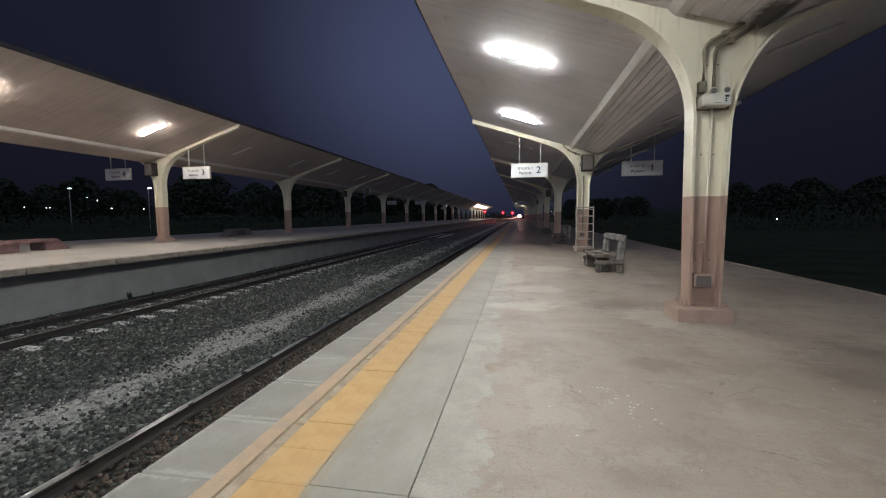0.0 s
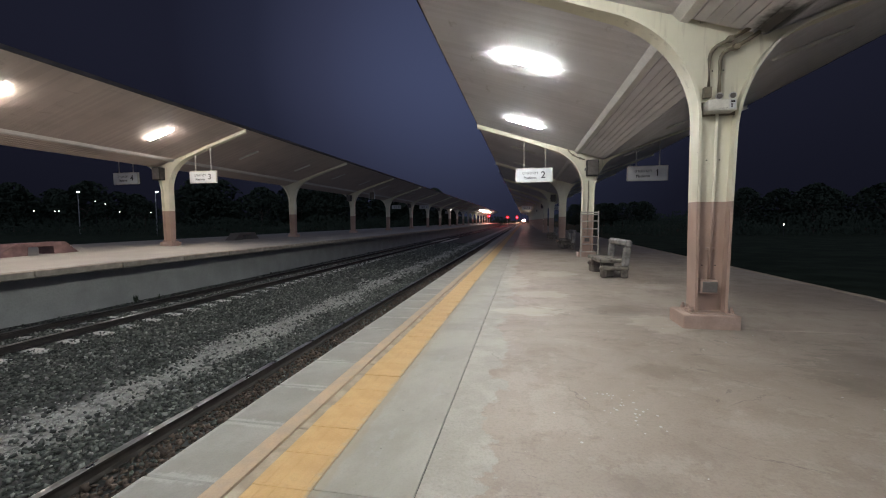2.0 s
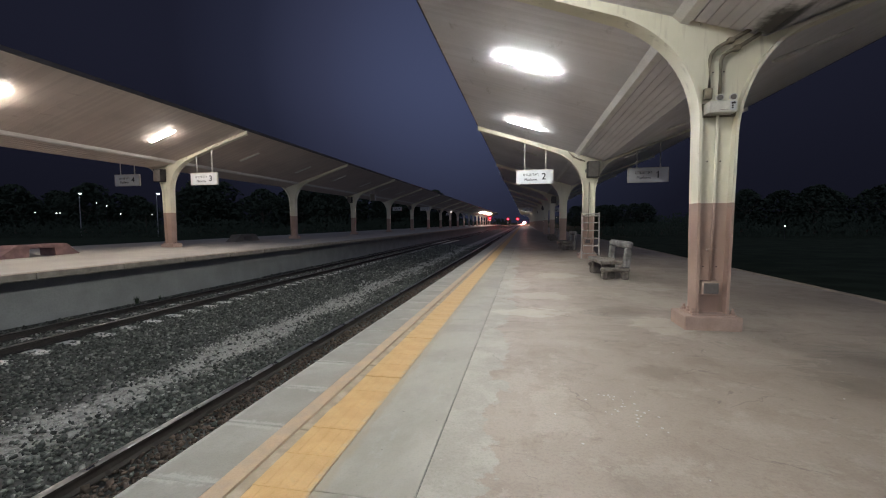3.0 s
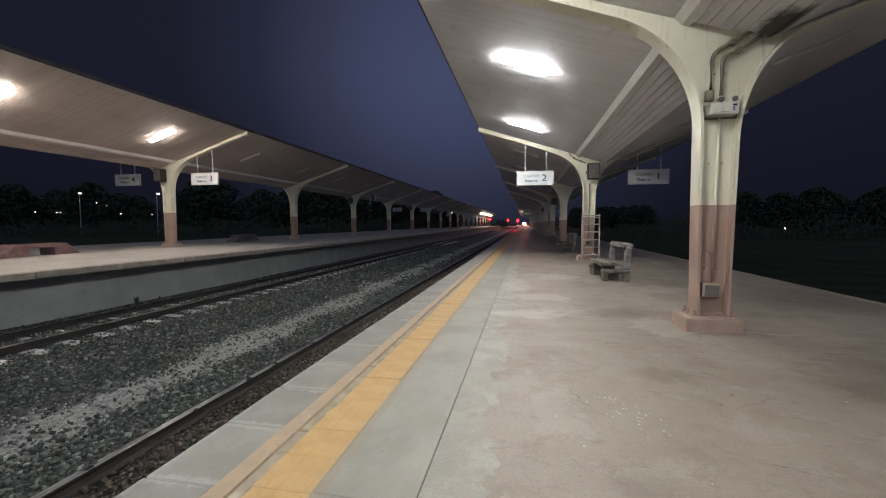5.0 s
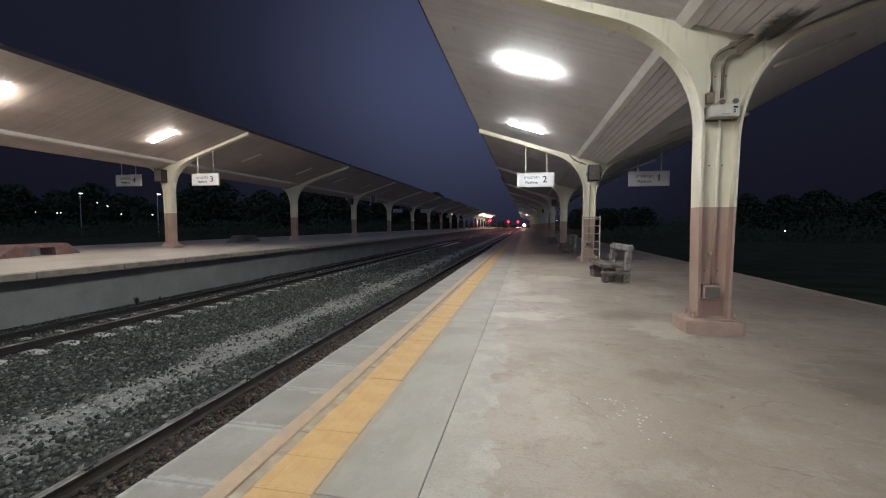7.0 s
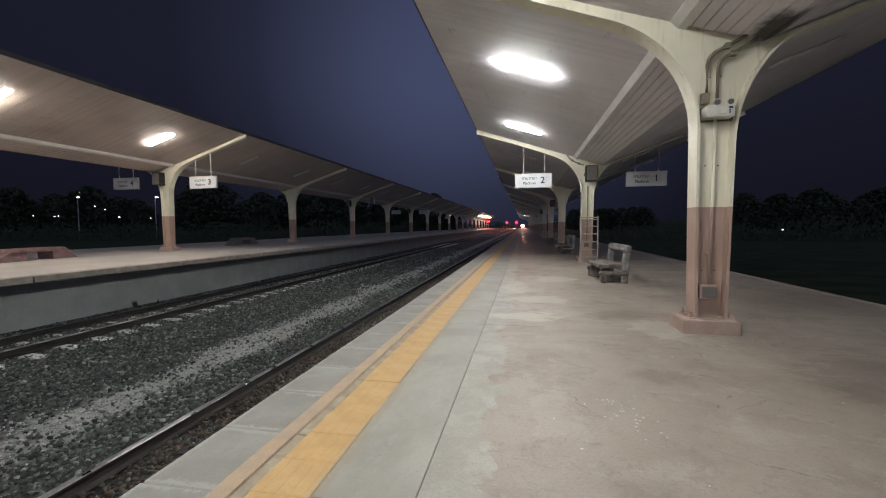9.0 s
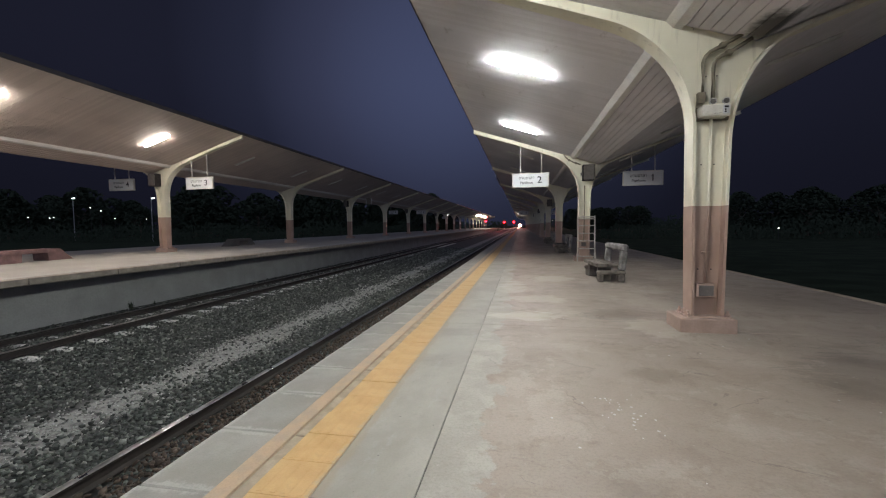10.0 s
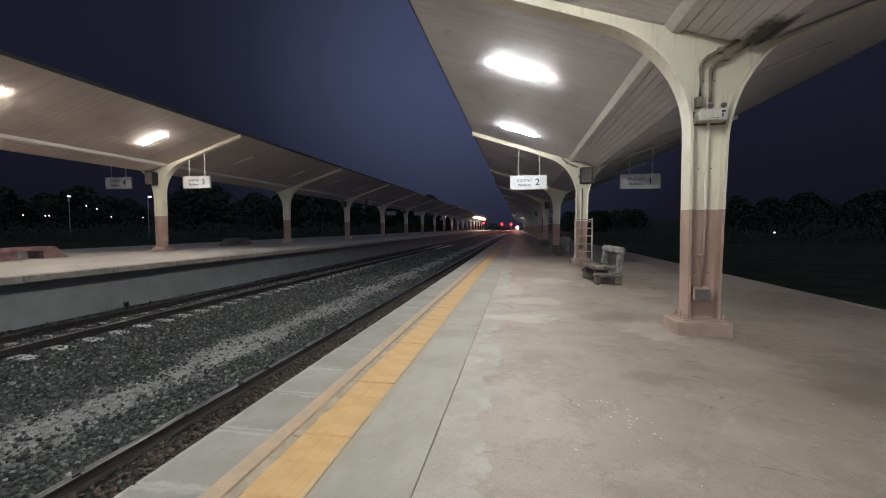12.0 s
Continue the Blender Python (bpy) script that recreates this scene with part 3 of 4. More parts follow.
def near_platform():
    """The platform that one stands on: a core with slabs, line, groove, tactile tiles and floor slabs laid on it."""
    bm = bmesh.new()
    box(bm, EDGE_X + 0.10, RIGHT_EDGE - 0.12, -9, END, -1.3, -0.085)
    core = tagged(part("near_platform", bm, M_GROOVE), "low concrete station platform with a yellow tactile line", "platform", kind="structure")
    # edge slabs
    for w, name, x in ((0.43, "edge_slab", (EDGE_X - 1.53) / 2),):
        me = slab_mesh(name, w - 0.004, 0.604, 0.085, M_SLAB, 0.008)
        for i in range(96):
            y = 1.76 + 0.613 * (i - 9) + 0.306
            piece(name, me, core, pose(x + random.uniform(-0.004, 0.004), y, random.uniform(-0.004, 0.002), random.uniform(-0.25, 0.25), random.uniform(-0.3, 0.3), 0))
        y1 = 1.76 + 0.613 * 87
        part("far_edge_slabs", box(bmesh.new(), EDGE_X, -1.53, y1, END, -0.085, 0, 0.006), M_SLAB, core)
    # painted line and the groove beside it
    part("orange_line", box(bmesh.new(), -1.536, -1.426, -9, END, -0.08, 0.002), M_PEACH, core, "faded orange painted line")
    me = slab_mesh("groove_block", 0.074, 1.216, 0.06, M_GROOVE, 0.004)
    for i in range(40):
        piece("groove_block", me, core, pose(-1.3835, 2.37 + 1.226 * (i - 3) + 0.613, -0.007 + random.uniform(-0.003, 0.003)))
    # tactile tiles with raised bars along the platform
    bm = bmesh.new()
    box(bm, -0.163, 0.163, -0.1515, 0.1515, -0.05, 0, 0.003)
    for k in range(4):
        box(bm, -0.112 + 0.075 * k - 0.016, -0.112 + 0.075 * k + 0.016, -0.135, 0.135, -0.002, 0.0016, 0.0012)
    me = finish(bm, "tactile_tile", M_TILE)
    for i in range(170):
        piece("tactile_tile", me, core, pose(-1.179 + random.uniform(-0.003, 0.003), 2.25 + 0.306 * (i - 22), 0.002 + random.uniform(-0.002, 0.003), 0, 0, random.uniform(-0.5, 0.5)))
    part("far_tactile_line", box(bmesh.new(), -1.342, -1.017, 2.25 + 0.306 * 147.5, END, -0.05, 0.004), M_TILE, core)
    # smooth margin and the main floor
    for i in range(-3, 8):
        y0, y1 = 1.81 + 3.73 * i, 1.81 + 3.73 * (i + 1)
        part("margin_slab", box(bmesh.new(), -1.0155, -0.5026, y0 + 0.003, y1 - 0.003, -0.09, 0, 0.002), M_MARGIN, core)
        part("floor_slab", box(bmesh.new(), -0.4974, RIGHT_EDGE - 0.14, y0 + 0.003, y1 - 0.003, -0.09, random.uniform(-0.002, 0.001), 0.003), M_FLOOR, core)
    y1 = 1.81 + 3.73 * 8
    part("far_margin", box(bmesh.new(), -1.013, -0.506, y1, END, -0.09, 0), M_MARGIN, core)
    part("far_floor", box(bmesh.new(), -0.494, RIGHT_EDGE - 0.14, y1, END, -0.09, 0), M_FLOOR, core)
    part("kerb", box(bmesh.new(), RIGHT_EDGE - 0.136, RIGHT_EDGE, -9, END, -0.3, 0.006, 0.01), M_GROOVE, core, "dusty worn concrete kerb")
    part("joint_filler", box(bmesh.new(), -0.53, -0.47, -9, END, -0.1, -0.012), M_DARK_JOINT, core)


def far_platform():
    bm = bmesh.new()
    box(bm, -21.6, -11.12, -14, END, -1.3, FAR_Z - 0.15)
    core = tagged(part("far_platform", bm, M_WALL), "higher platform with a grey rendered retaining wall", "platform", kind="structure")
    part("top_slab", box(bmesh.new(), -21.6, FAR_EDGE - 0.30, -14, END, FAR_Z - 0.148, FAR_Z), M_FAR_FLOOR, core)
    me = slab_mesh("lip_slab", 0.298, 1.98, 0.15, M_FAR_LIP, 0.01)
    for i in range(40):
        piece("lip_slab", me, core, pose(FAR_EDGE - 0.15, -10 + 2.0 * i, FAR_Z + random.uniform(-0.003, 0.003)))
    part("far_lip", box(bmesh.new(), FAR_EDGE - 0.30, FAR_EDGE, 69, END, FAR_Z - 0.15, FAR_Z), M_FAR_LIP, core)


def canopy(name, label, x0, z0, side, mat):
    """A butterfly roof: boards across the lit slope, a batten, boards along the valley and the other slope."""
    top = empty(name, pose(x0, 0, z0))
    tagged(top, label, "canopy", kind="structure")
    y_a, y_b = FIRST - 1.45 * BAY, END - 4
    s = side                                  # +1: the lit slope lies towards -x
    bm = bmesh.new()
    gap, wide = (0.006 if s > 0 else 0.003), 0.098
    y = y_a
    while y < 44:
        plank(bm, s, 0.48, 4.03, y + gap / 2, y + wide - gap / 2)
        y += wide
    plank(bm, s, 0.48, 4.03, y, y_b)
    for k in range(7):
        plank(bm, s, -0.51 + 0.13 * k + 0.005, -0.51 + 0.13 * (k + 1) - 0.005, y_a, y_b)
    for k in range(35):
        plank(bm, s, -0.51 - 0.13 * (k + 1) + 0.005, -0.51 - 0.13 * k - 0.005, y_a, y_b)
    part("ceiling_boards", bm, mat, top)
    bm = bmesh.new()
    for a, b in ((4.034, -0.51), (-0.51, -5.065)):
        prism(bm, [(-s * a, roof(a) + 0.03), (-s * b, roof(b) + 0.03), (-s * b, roof(b) + 0.09), (-s * a, roof(a) + 0.09)], y_a, y_b)
    part("roof_sheet", bm, M_ROOF, top)
    bm = bmesh.new()
    prism(bm, [(-s * 0.33, roof(0.33) - 0.060), (-s * 0.42, roof(0.42) - 0.060), (-s * 0.515, roof(0.515) + 0.004), (-s * 0.33, roof(0.33) + 0.01)], y_a, y_b)
    part("batten", bm, M_BATTEN, top, "pale ceiling batten")
    for a, b in ((4.034, 4.056), (-5.065, -5.085)):
        bm = bmesh.new()
        prism(bm, [(-s * a, roof(a) - 0.006), (-s * b, roof(b) - 0.006), (-s * b, roof(b) + 0.11), (-s * a, roof(a) + 0.11)], y_a, y_b)
        part("fascia", bm, M_ROOF, top)
    return top


def plank(bm, s, u0, u1, y0, y1):
    """One ceiling board between the distances u0 and u1 from the axis."""
    a = [bm.verts.new((-s * u, y, roof(u) + dz)) for dz in (0.0, 0.022) for u, y in ((u0, y0), (u1, y0), (u1, y1), (u0, y1))]
    for q in ((0, 1, 2, 3), (4, 7, 6, 5), (0, 4, 5, 1), (1, 5, 6, 2), (2, 6, 7, 3), (3, 7, 4, 0)):
        bm.faces.new([a[i] for i in q])


def curve_points(p, n=14):
    out = []
    for i in range(1, n + 1):
        t = i / n
        w = ((1 - t) ** 3, 3 * t * (1 - t) ** 2, 3 * t * t * (1 - t), t ** 3)
        out.append(tuple(sum(a * q[k] for a, q in zip(w, p)) for k in (0, 1)))
    return out


# outer line of each side, from the base up to the arm's tip, x outwards from the axis
LIT_SIDE = [(0.178, 0.17), (0.195, 1.3), (0.205, 2.5)] + curve_points([(0.205, 2.5), (0.21, 3.12), (0.58, 3.62), (1.15, 3.855)]) + [(1.79, 4.09), (2.61, 4.375), (3.4, 4.625), (4.05, 4.835)]
DARK_SIDE = [(0.178, 0.17), (0.195, 1.3), (0.215, 2.35)] + curve_points([(0.215, 2.35), (0.23, 2.85), (0.45, 3.38), (0.90, 3.58)]) + [(1.8, 3.905), (2.9, 4.30), (4.0, 4.68), (5.07, 5.04)]


def arm_under(d):
    """Height of an arm's underside over its platform, d from the column's axis towards the lit side."""
    line = LIT_SIDE if d > 0 else DARK_SIDE
    return float(np.interp(abs(d), [p[0] for p in line[-8:]], [p[1] for p in line[-8:]]))


def column(name, label, m):
    """A tapered I-shaped frame: the lit arm reaches to -x."""
    top = empty(name, m)
    tagged(top, label, "column", "canopy columns")
    outline = [(-x, z) for x, z in LIT_SIDE]
    outline += [(-4.05, roof(4.05) + 0.01), (0.51, roof(-0.51) + 0.01), (5.07, roof(-5.07) + 0.01)]
    outline += DARK_SIDE[::-1]
    part("web", prism(bmesh.new(), outline, -0.02, 0.02), M_PAINT, top)
    for sg, line in ((-1, LIT_SIDE), (1, DARK_SIDE)):
        bm = bmesh.new()
        rows, n = [], len(line)
        for i, (x, z) in enumerate(line):
            a, b = line[max(i - 1, 0)], line[min(i + 1, n - 1)]
            d = Vector((b[0] - a[0], b[1] - a[1])).normalized()
            nx, nz = d[1], -d[0]
            hw = 0.14 if i < 17 else 0.14 - 0.015 * (i - 16)
            rows.append([bm.verts.new((sg * (x + nx * o), yy, z + nz * o)) for o, yy in ((0.004, -hw), (0.004, hw), (-0.028, hw), (-0.028, -hw))])
        for a, b in zip(rows, rows[1:]):
            for k in range(4):
                bm.faces.new((a[k], a[(k + 1) % 4], b[(k + 1) % 4], b[k]))
        bm.faces.new(rows[0])
        bm.faces.new(rows[-1][::-1])
        part("flange", bm, M_PAINT, top)
    bm = bmesh.new()
    box(bm, -0.345, 0.29, -0.255, 0.255, -0.05, 0.17, 0.012)
    part("plinth", bm, M_PLINTH, top)
    part("base_plate", box(bmesh.new(), -0.25, 0.25, -0.20, 0.20, 0.168, 0.186, 0.003), M_PLINTH, top)
    bolt = bmesh.new()
    cyl(bolt, (0, 0, 0.175), (0, 0, 0.252), 0.015, seg=8)
    cyl(bolt, (0, 0, 0.184), (0, 0, 0.214), 0.028, seg=6)
    me = finish(bolt, "bolt", M_PLINTH)
    for x in (-0.225, 0.225):
        for y in (-0.14, 0.0, 0.14):
            piece("bolt", me, top, pose(x, y, 0))
    return top


def lamp(name, label, lit):
    """A long ceiling fixture that lies across the slope, hung with its top at the origin."""
    top = empty(name)
    tagged(top, label, "ceiling lamp", "canopy lamps")
    part("housing", box(bmesh.new(), -0.55, 0.55, -0.078, 0.078, -0.014, 0.004, 0.002), M_HOUSING, top)
    bm = bmesh.new()
    rows = []
    for x, k in ((-0.575, 0.35), (-0.553, 0.8), (-0.505, 1.0), (0.505, 1.0), (0.553, 0.8), (0.575, 0.35)):
        rows.append([bm.verts.new((x, 0.086 * k * math.cos(a), -0.0130 - 0.048 * k * math.sin(a))) for a in [math.pi * i / 8 for i in range(9)]])
    for a, b in zip(rows, rows[1:]):
        for i in range(8):
            bm.faces.new((a[i], a[i + 1], b[i + 1], b[i]))
        bm.faces.new((a[8], a[0], b[0], b[8]))
    bm.faces.new(rows[0])
    bm.faces.new(rows[-1][::-1])
    part("diffuser", bm, lit, top)
    return top


def place_structure():
    ground()
    ballast_bed()
    ballast()
    tracks()
    near_platform()
    far_platform()
    canopy("near_canopy", "butterfly platform canopy with pale boarded ceiling", NEAR_X, 0, 1, M_CEIL)
    canopy("far_canopy", "butterfly canopy with tan boarded ceiling over the far platform", FAR_X, FAR_Z, -1, M_CEIL_FAR)
    first = column("canopy_column", "cream and pink painted steel column with curved canopy arms", pose(NEAR_X, FIRST, 0))
    for i in range(-1, 19):
        for x, z in ((NEAR_X, 0), (FAR_X, FAR_Z)):
            if (i, x) != (0, NEAR_X):
                copy_thing(first, pose(x, FIRST + BAY * i, z, 0, 0, 0 if z == 0 else 180))
    tilt = math.degrees(math.atan(0.325))
    lit = lamp("ceiling_lamp", "lit white fluorescent lamp under the canopy", G_LAMP)
    warm = lamp("ceiling_lamp", "lit warm white lamp under the far canopy", G_LAMP_WARM)
    off = lamp("ceiling_lamp", "unlit lamp under the dark canopy", M_DIFFUSER_OFF)
    # -3 and -2 hang unseen behind the eye, added lit to brighten column fronts
    near_on, far_on = [-3, -2, -1, 0, 1, 21], [-3, -2, -1, 0, 1, 24, 25, 26, 27, 28, 29, 30, 31]
    used = set()
    for x, z, s, on, kind in ((NEAR_X, 0, 1, near_on, lit), (FAR_X, FAR_Z, -1, far_on, warm)):
        for i in range(-3, 35):
            for d, along, base, lean in ((2.29 if s > 0 else 2.17, 0.0, kind if i in on else off, tilt), (-2.17, -0.70, off, -19.85)):
                m = pose(x - s * d, LAMP0 + along + LAMP_STEP * i, z + roof(d) - 0.004, 0, s * lean, 0)
                if base.name not in used:
                    used.add(base.name)
                    base.matrix_basis = m
                else:
                    copy_thing(base, m)


# ---- things on the platform ----
def letters(text, size, mat, parent, m, name, bold=0.004):
    cu = bpy.data.curves.new(name, "FONT")
    cu.body, cu.size, cu.align_x, cu.align_y, cu.extrude, cu.offset = text, size, "CENTER", "CENTER", 0.002, bold
    ob = new(name, cu)
    dg = bpy.context.evaluated_depsgraph_get()
    me = bpy.data.meshes.new_from_object(ob.evaluated_get(dg))
    bpy.data.objects.remove(ob)
    me.materials.clear()
    me.materials.append(mat)
    o = new(name, me)
    o.parent = parent
    o.matrix_basis = m
    return o


def hanging_sign(digit, x, y, z, axis, base, label):
    """A white board with lettering that faces -y, hung by two rods from the canopy arm above it."""
    top = empty("platform_sign", pose(x, y, z))
    side = 1 if base == 0 else -1
    rods = [base + arm_under(side * (axis - x - d)) + 0.02 - z - 0.50 for d in (-0.37, 0.40)]
    tagged(top, label, "sign", "platform signs")
    part("board", box(bmesh.new(), -0.66, 0.66, -0.03, 0.03, 0, 0.50, 0.006), M_SIGN, top)
    bm = bmesh.new()
    for x0, x1, z0, z1 in ((-0.675, 0.675, -0.012, 0.012), (-0.675, 0.675, 0.488, 0.512), (-0.675, -0.651, 0.012, 0.488), (0.651, 0.675, 0.012, 0.488)):
        box(bm, x0, x1, -0.038, 0.038, z0, z1)
    part("frame", bm, M_ROD, top)
    for x, h in zip((-0.37, 0.40), rods):
        bm = bmesh.new()
        cyl(bm, (x, 0, 0.50), (x, 0, 0.50 + h), 0.018, seg=8)
        cyl(bm, (x, 0, 0.50), (x, 0, 0.53), 0.035, seg=8)
        cyl(bm, (x, 0, 0.36 + h), (x, 0, 0.42 + h), 0.035, seg=8)
        part("hanger_rod", bm, M_ROD, top)
    up = Matrix.Rotation(math.radians(90), 4, "X")
    letters(digit, 0.34, M_INK, top, pose(0.33, -0.033, 0.25) @ up, "digit")
    if digit == "1":
        bm = bmesh.new()
        prism(bm, [(0.33, 0.345), (0.355, 0.372), (0.335, 0.372), (0.272, 0.322), (0.272, 0.300)], -0.035, -0.029)
        part("digit_flag", bm, M_INK, top)
    letters("Platform", 0.135, M_INK, top, pose(-0.145, -0.033, 0.150) @ up, "word", 0.002)
    letters("ชานชาลา", 0.165, M_INK, top, pose(-0.145, -0.033, 0.335) @ up, "thai_word", 0.0)
    return top


def hanging_board(x, y):
    """A small board with pale edges, hung close under an arm of the far canopy."""
    base = FAR_Z + arm_under(x - FAR_X)
    top = empty("hanging_board", pose(x, y, base - 1.02))
    tagged(top, "small dark board with pale edges hung by two rods", "sign")
    part("board", box(bmesh.new(), -0.22, 0.22, -0.05, 0.05, 0.0, 0.58, 0.005), M_GREY_BOX, top)
    for k in (-1, 1):
        part("edge_strip", box(bmesh.new(), k * 0.245 - 0.025, k * 0.245 + 0.025, -0.055, 0.055, 0.0, 0.58, 0.004), M_SIGN, top, "pale edge strip")
        part("hanger_rod", cyl(bmesh.new(), (k * 0.15, 0, 0.57), (k * 0.15, 0, 1.04 + k * 0.04), 0.022, seg=8), M_ROD, top)
    return top


def bench(m, label):
    """A rustic bench of weathered concrete; it faces -x, and the origin lies under its middle."""
    top = empty("bench", m)
    tagged(top, label, "bench", "platform benches")
    for y in (-0.66, 0.66):
        s = 1 if y > 0 else -1
        bm = bmesh.new()
        box(bm, -0.30, -0.17, y - 0.07, y + 0.07, 0, 0.19, 0.025)
        box(bm, 0.14, 0.29, y - 0.07, y + 0.07, 0, 0.19, 0.025)
        box(bm, -0.33, 0.31, y - 0.075, y + 0.075, 0.165, 0.275, 0.035)
        part("end_frame", bm, M_BENCH, top)
        bm = bmesh.new()
        box(bm, -0.27, 0.02, y - s * 0.16 - 0.06, y - s * 0.16 + 0.06, 0, 0.35, 0.02)
        part("seat_support", bm, M_BENCH, top)
        bm = bmesh.new()
        box(bm, -0.065, 0.075, -0.085, 0.085, -0.10, 0.36, 0.03)
        part("back_post", bm, M_BENCH_PALE, top, at=pose(0.235, y, 0.365, 0, 5, 0))
    for k in range(2):
        x = -0.335 + 0.245 * k
        part("seat_plank", box(bmesh.new(), x, x + 0.235, -0.70, 0.70, 0.345, 0.43, 0.015), M_BENCH, top)
    bm = bmesh.new()
    box(bm, -0.075, 0.085, -0.76, 0.76, -0.085, 0.085, 0.045)
    part("backrest", bm, M_BENCH_PALE, top, "paler rounded backrest beam", at=pose(0.275, 0, 0.79, 0, 5, 0))
    return top


def slab_bench(m, label, paint):
    """A low bench: a thick slab on two splayed supports, lengthwise along y."""
    top = empty("slab_bench", m)
    tagged(top, label, "bench", "far platform benches")
    bm = bmesh.new()
    v = [bm.verts.new((x, y, z)) for x in (-0.30, 0.30) for y, z in ((-1.05, 0.27), (1.05, 0.27), (0.86, 0.40), (-0.86, 0.40))]
    for q in ((0, 1, 2, 3), (7, 6, 5, 4), (0, 4, 5, 1), (1, 5, 6, 2), (2, 6, 7, 3), (3, 7, 4, 0)):
        bm.faces.new([v[i] for i in q])
    bmesh.ops.bevel(bm, geom=bm.edges[:], offset=0.022, segments=2, affect="EDGES")
    part("seat", bm, paint, top)
    for y0, y1, y2, y3 in ((-1.50, -0.48, -0.45, -1.02), (0.45, 1.40, 1.02, 0.42)):
        bm = bmesh.new()
        v = [bm.verts.new((x, y, z)) for x in (-0.26, 0.26) for y, z in ((y0, 0), (y1, 0), (y2, 0.275), (y3, 0.275))]
        for q in ((0, 1, 2, 3), (7, 6, 5, 4), (0, 4, 5, 1), (1, 5, 6, 2), (2, 6, 7, 3), (3, 7, 4, 0)):
            bm.faces.new([v[i] for i in q])
        part("support", bm, paint, top)
    return top


def ladder(m):
    top = empty("ladder", m)
    tagged(top, "grey metal ladder leaning on a platform column", "ladder")
    for x in (-0.295, 0.295):
        part("stile", box(bmesh.new(), x - 0.02, x + 0.02, -0.03, 0.03, 0, 1.66, 0.004), M_LADDER, top)
    for z in (0.20, 0.475, 0.75, 1.025, 1.30, 1.54, 1.61):
        part("rung", cyl(bmesh.new(), (-0.28, 0, z), (0.28, 0, z), 0.019, seg=8), M_LADDER, top)
    return top


def emergency_light(m):
    top = empty("emergency_light", m)
    tagged(top, "white emergency light with two small lamp heads on the column", "emergency light")
    part("back_plate", box(bmesh.new(), -0.165, 0.205, -0.004, 0.012, -0.02, 0.15, 0.002), M_CONDUIT, top, "dull mounting plate")
    part("case", box(bmesh.new(), -0.155, 0.150, -0.170, -0.003, 0, 0.137, 0.007), M_WHITE_BOX, top)
    part("cover", box(bmesh.new(), -0.135, 0.055, -0.1745, -0.169, 0.014, 0.124, 0.003), M_WHITE_BOX, top)
    part("vent_slot", box(bmesh.new(), -0.035, 0.050, -0.176, -0.173, 0.026, 0.031), M_GREY_BOX, top)
    part("switch_panel", box(bmesh.new(), 0.068, 0.135, -0.175, -0.169, 0.02, 0.122, 0.002), M_SIGN, top)
    part("indicator", box(bmesh.new(), 0.080, 0.124, -0.178, -0.174, 0.090, 0.112), M_DARK, top, "black indicator window")
    for z in (0.045, 0.070):
        part("button", cyl(bmesh.new(), (0.092, -0.174, z), (0.092, -0.180, z), 0.010, seg=10), M_DARK, top, "black push button")
    for x in (-0.015, 0.130):
        bm = bmesh.new()
        cyl(bm, (x, -0.08, 0.136), (x, -0.08, 0.19), 0.010, seg=8)
        cyl(bm, (x, -0.05, 0.196), (x, -0.105, 0.188), 0.026, 0.042, 14)
        head = part("lamp_head", bm, M_HOUSING, top)
        part("lens", cyl(bmesh.new(), (x, -0.104, 0.188), (x, -0.109, 0.188), 0.032, seg=14), M_GREY_BOX, head, "small grey glass lens")
    return top


def conduits(m):
    """Two painted pipes that rise beside the column, bend towards the valley, and a lower one to a socket box."""
    for pts, clamp in (([(-0.095, 2.90), (-0.096, 3.26), (-0.085, 3.32), (-0.066, 3.36), (-0.015, 3.41), (0.135, 3.485), (0.40, 3.625)], 0.12),
                       ([(0.022, 2.86), (0.022, 3.22), (0.028, 3.27), (0.046, 3.31), (0.104, 3.35), (0.193, 3.385), (0.43, 3.53)], 0.19)):
        bm = bmesh.new()
        tube(bm, [(x, -0.06, z) for x, z in pts], 0.023, 8)
        z = float(np.interp(clamp, [p[0] for p in pts[3:]], [p[1] for p in pts[3:]]))
        cyl(bm, (clamp - 0.03, -0.06, z - 0.016), (clamp + 0.03, -0.06, z + 0.016), 0.030, seg=10)
        ob = part("conduit", bm, M_CONDUIT, smooth=True)
        ob.matrix_basis = m
        part("saddle_clip", box(bmesh.new(), clamp - 0.03, clamp + 0.03, -0.09, -0.02, z - 0.03, z + 0.03), M_CONDUIT, ob)
        tagged(ob, "dusty painted conduit bent along the column head", "conduit", "column conduits")
    bm = bmesh.new()
    box(bm, -0.15, -0.065, -0.09, -0.02, 2.80, 2.93, 0.006)
    ob = part("junction_box", bm, M_CONDUIT)
    ob.matrix_basis = m
    part("cap", cyl(bmesh.new(), (-0.108, -0.089, 2.865), (-0.108, -0.10, 2.865), 0.035, seg=14), M_CONDUIT, ob)
    tagged(ob, "dusty junction box where conduits end", "junction box")


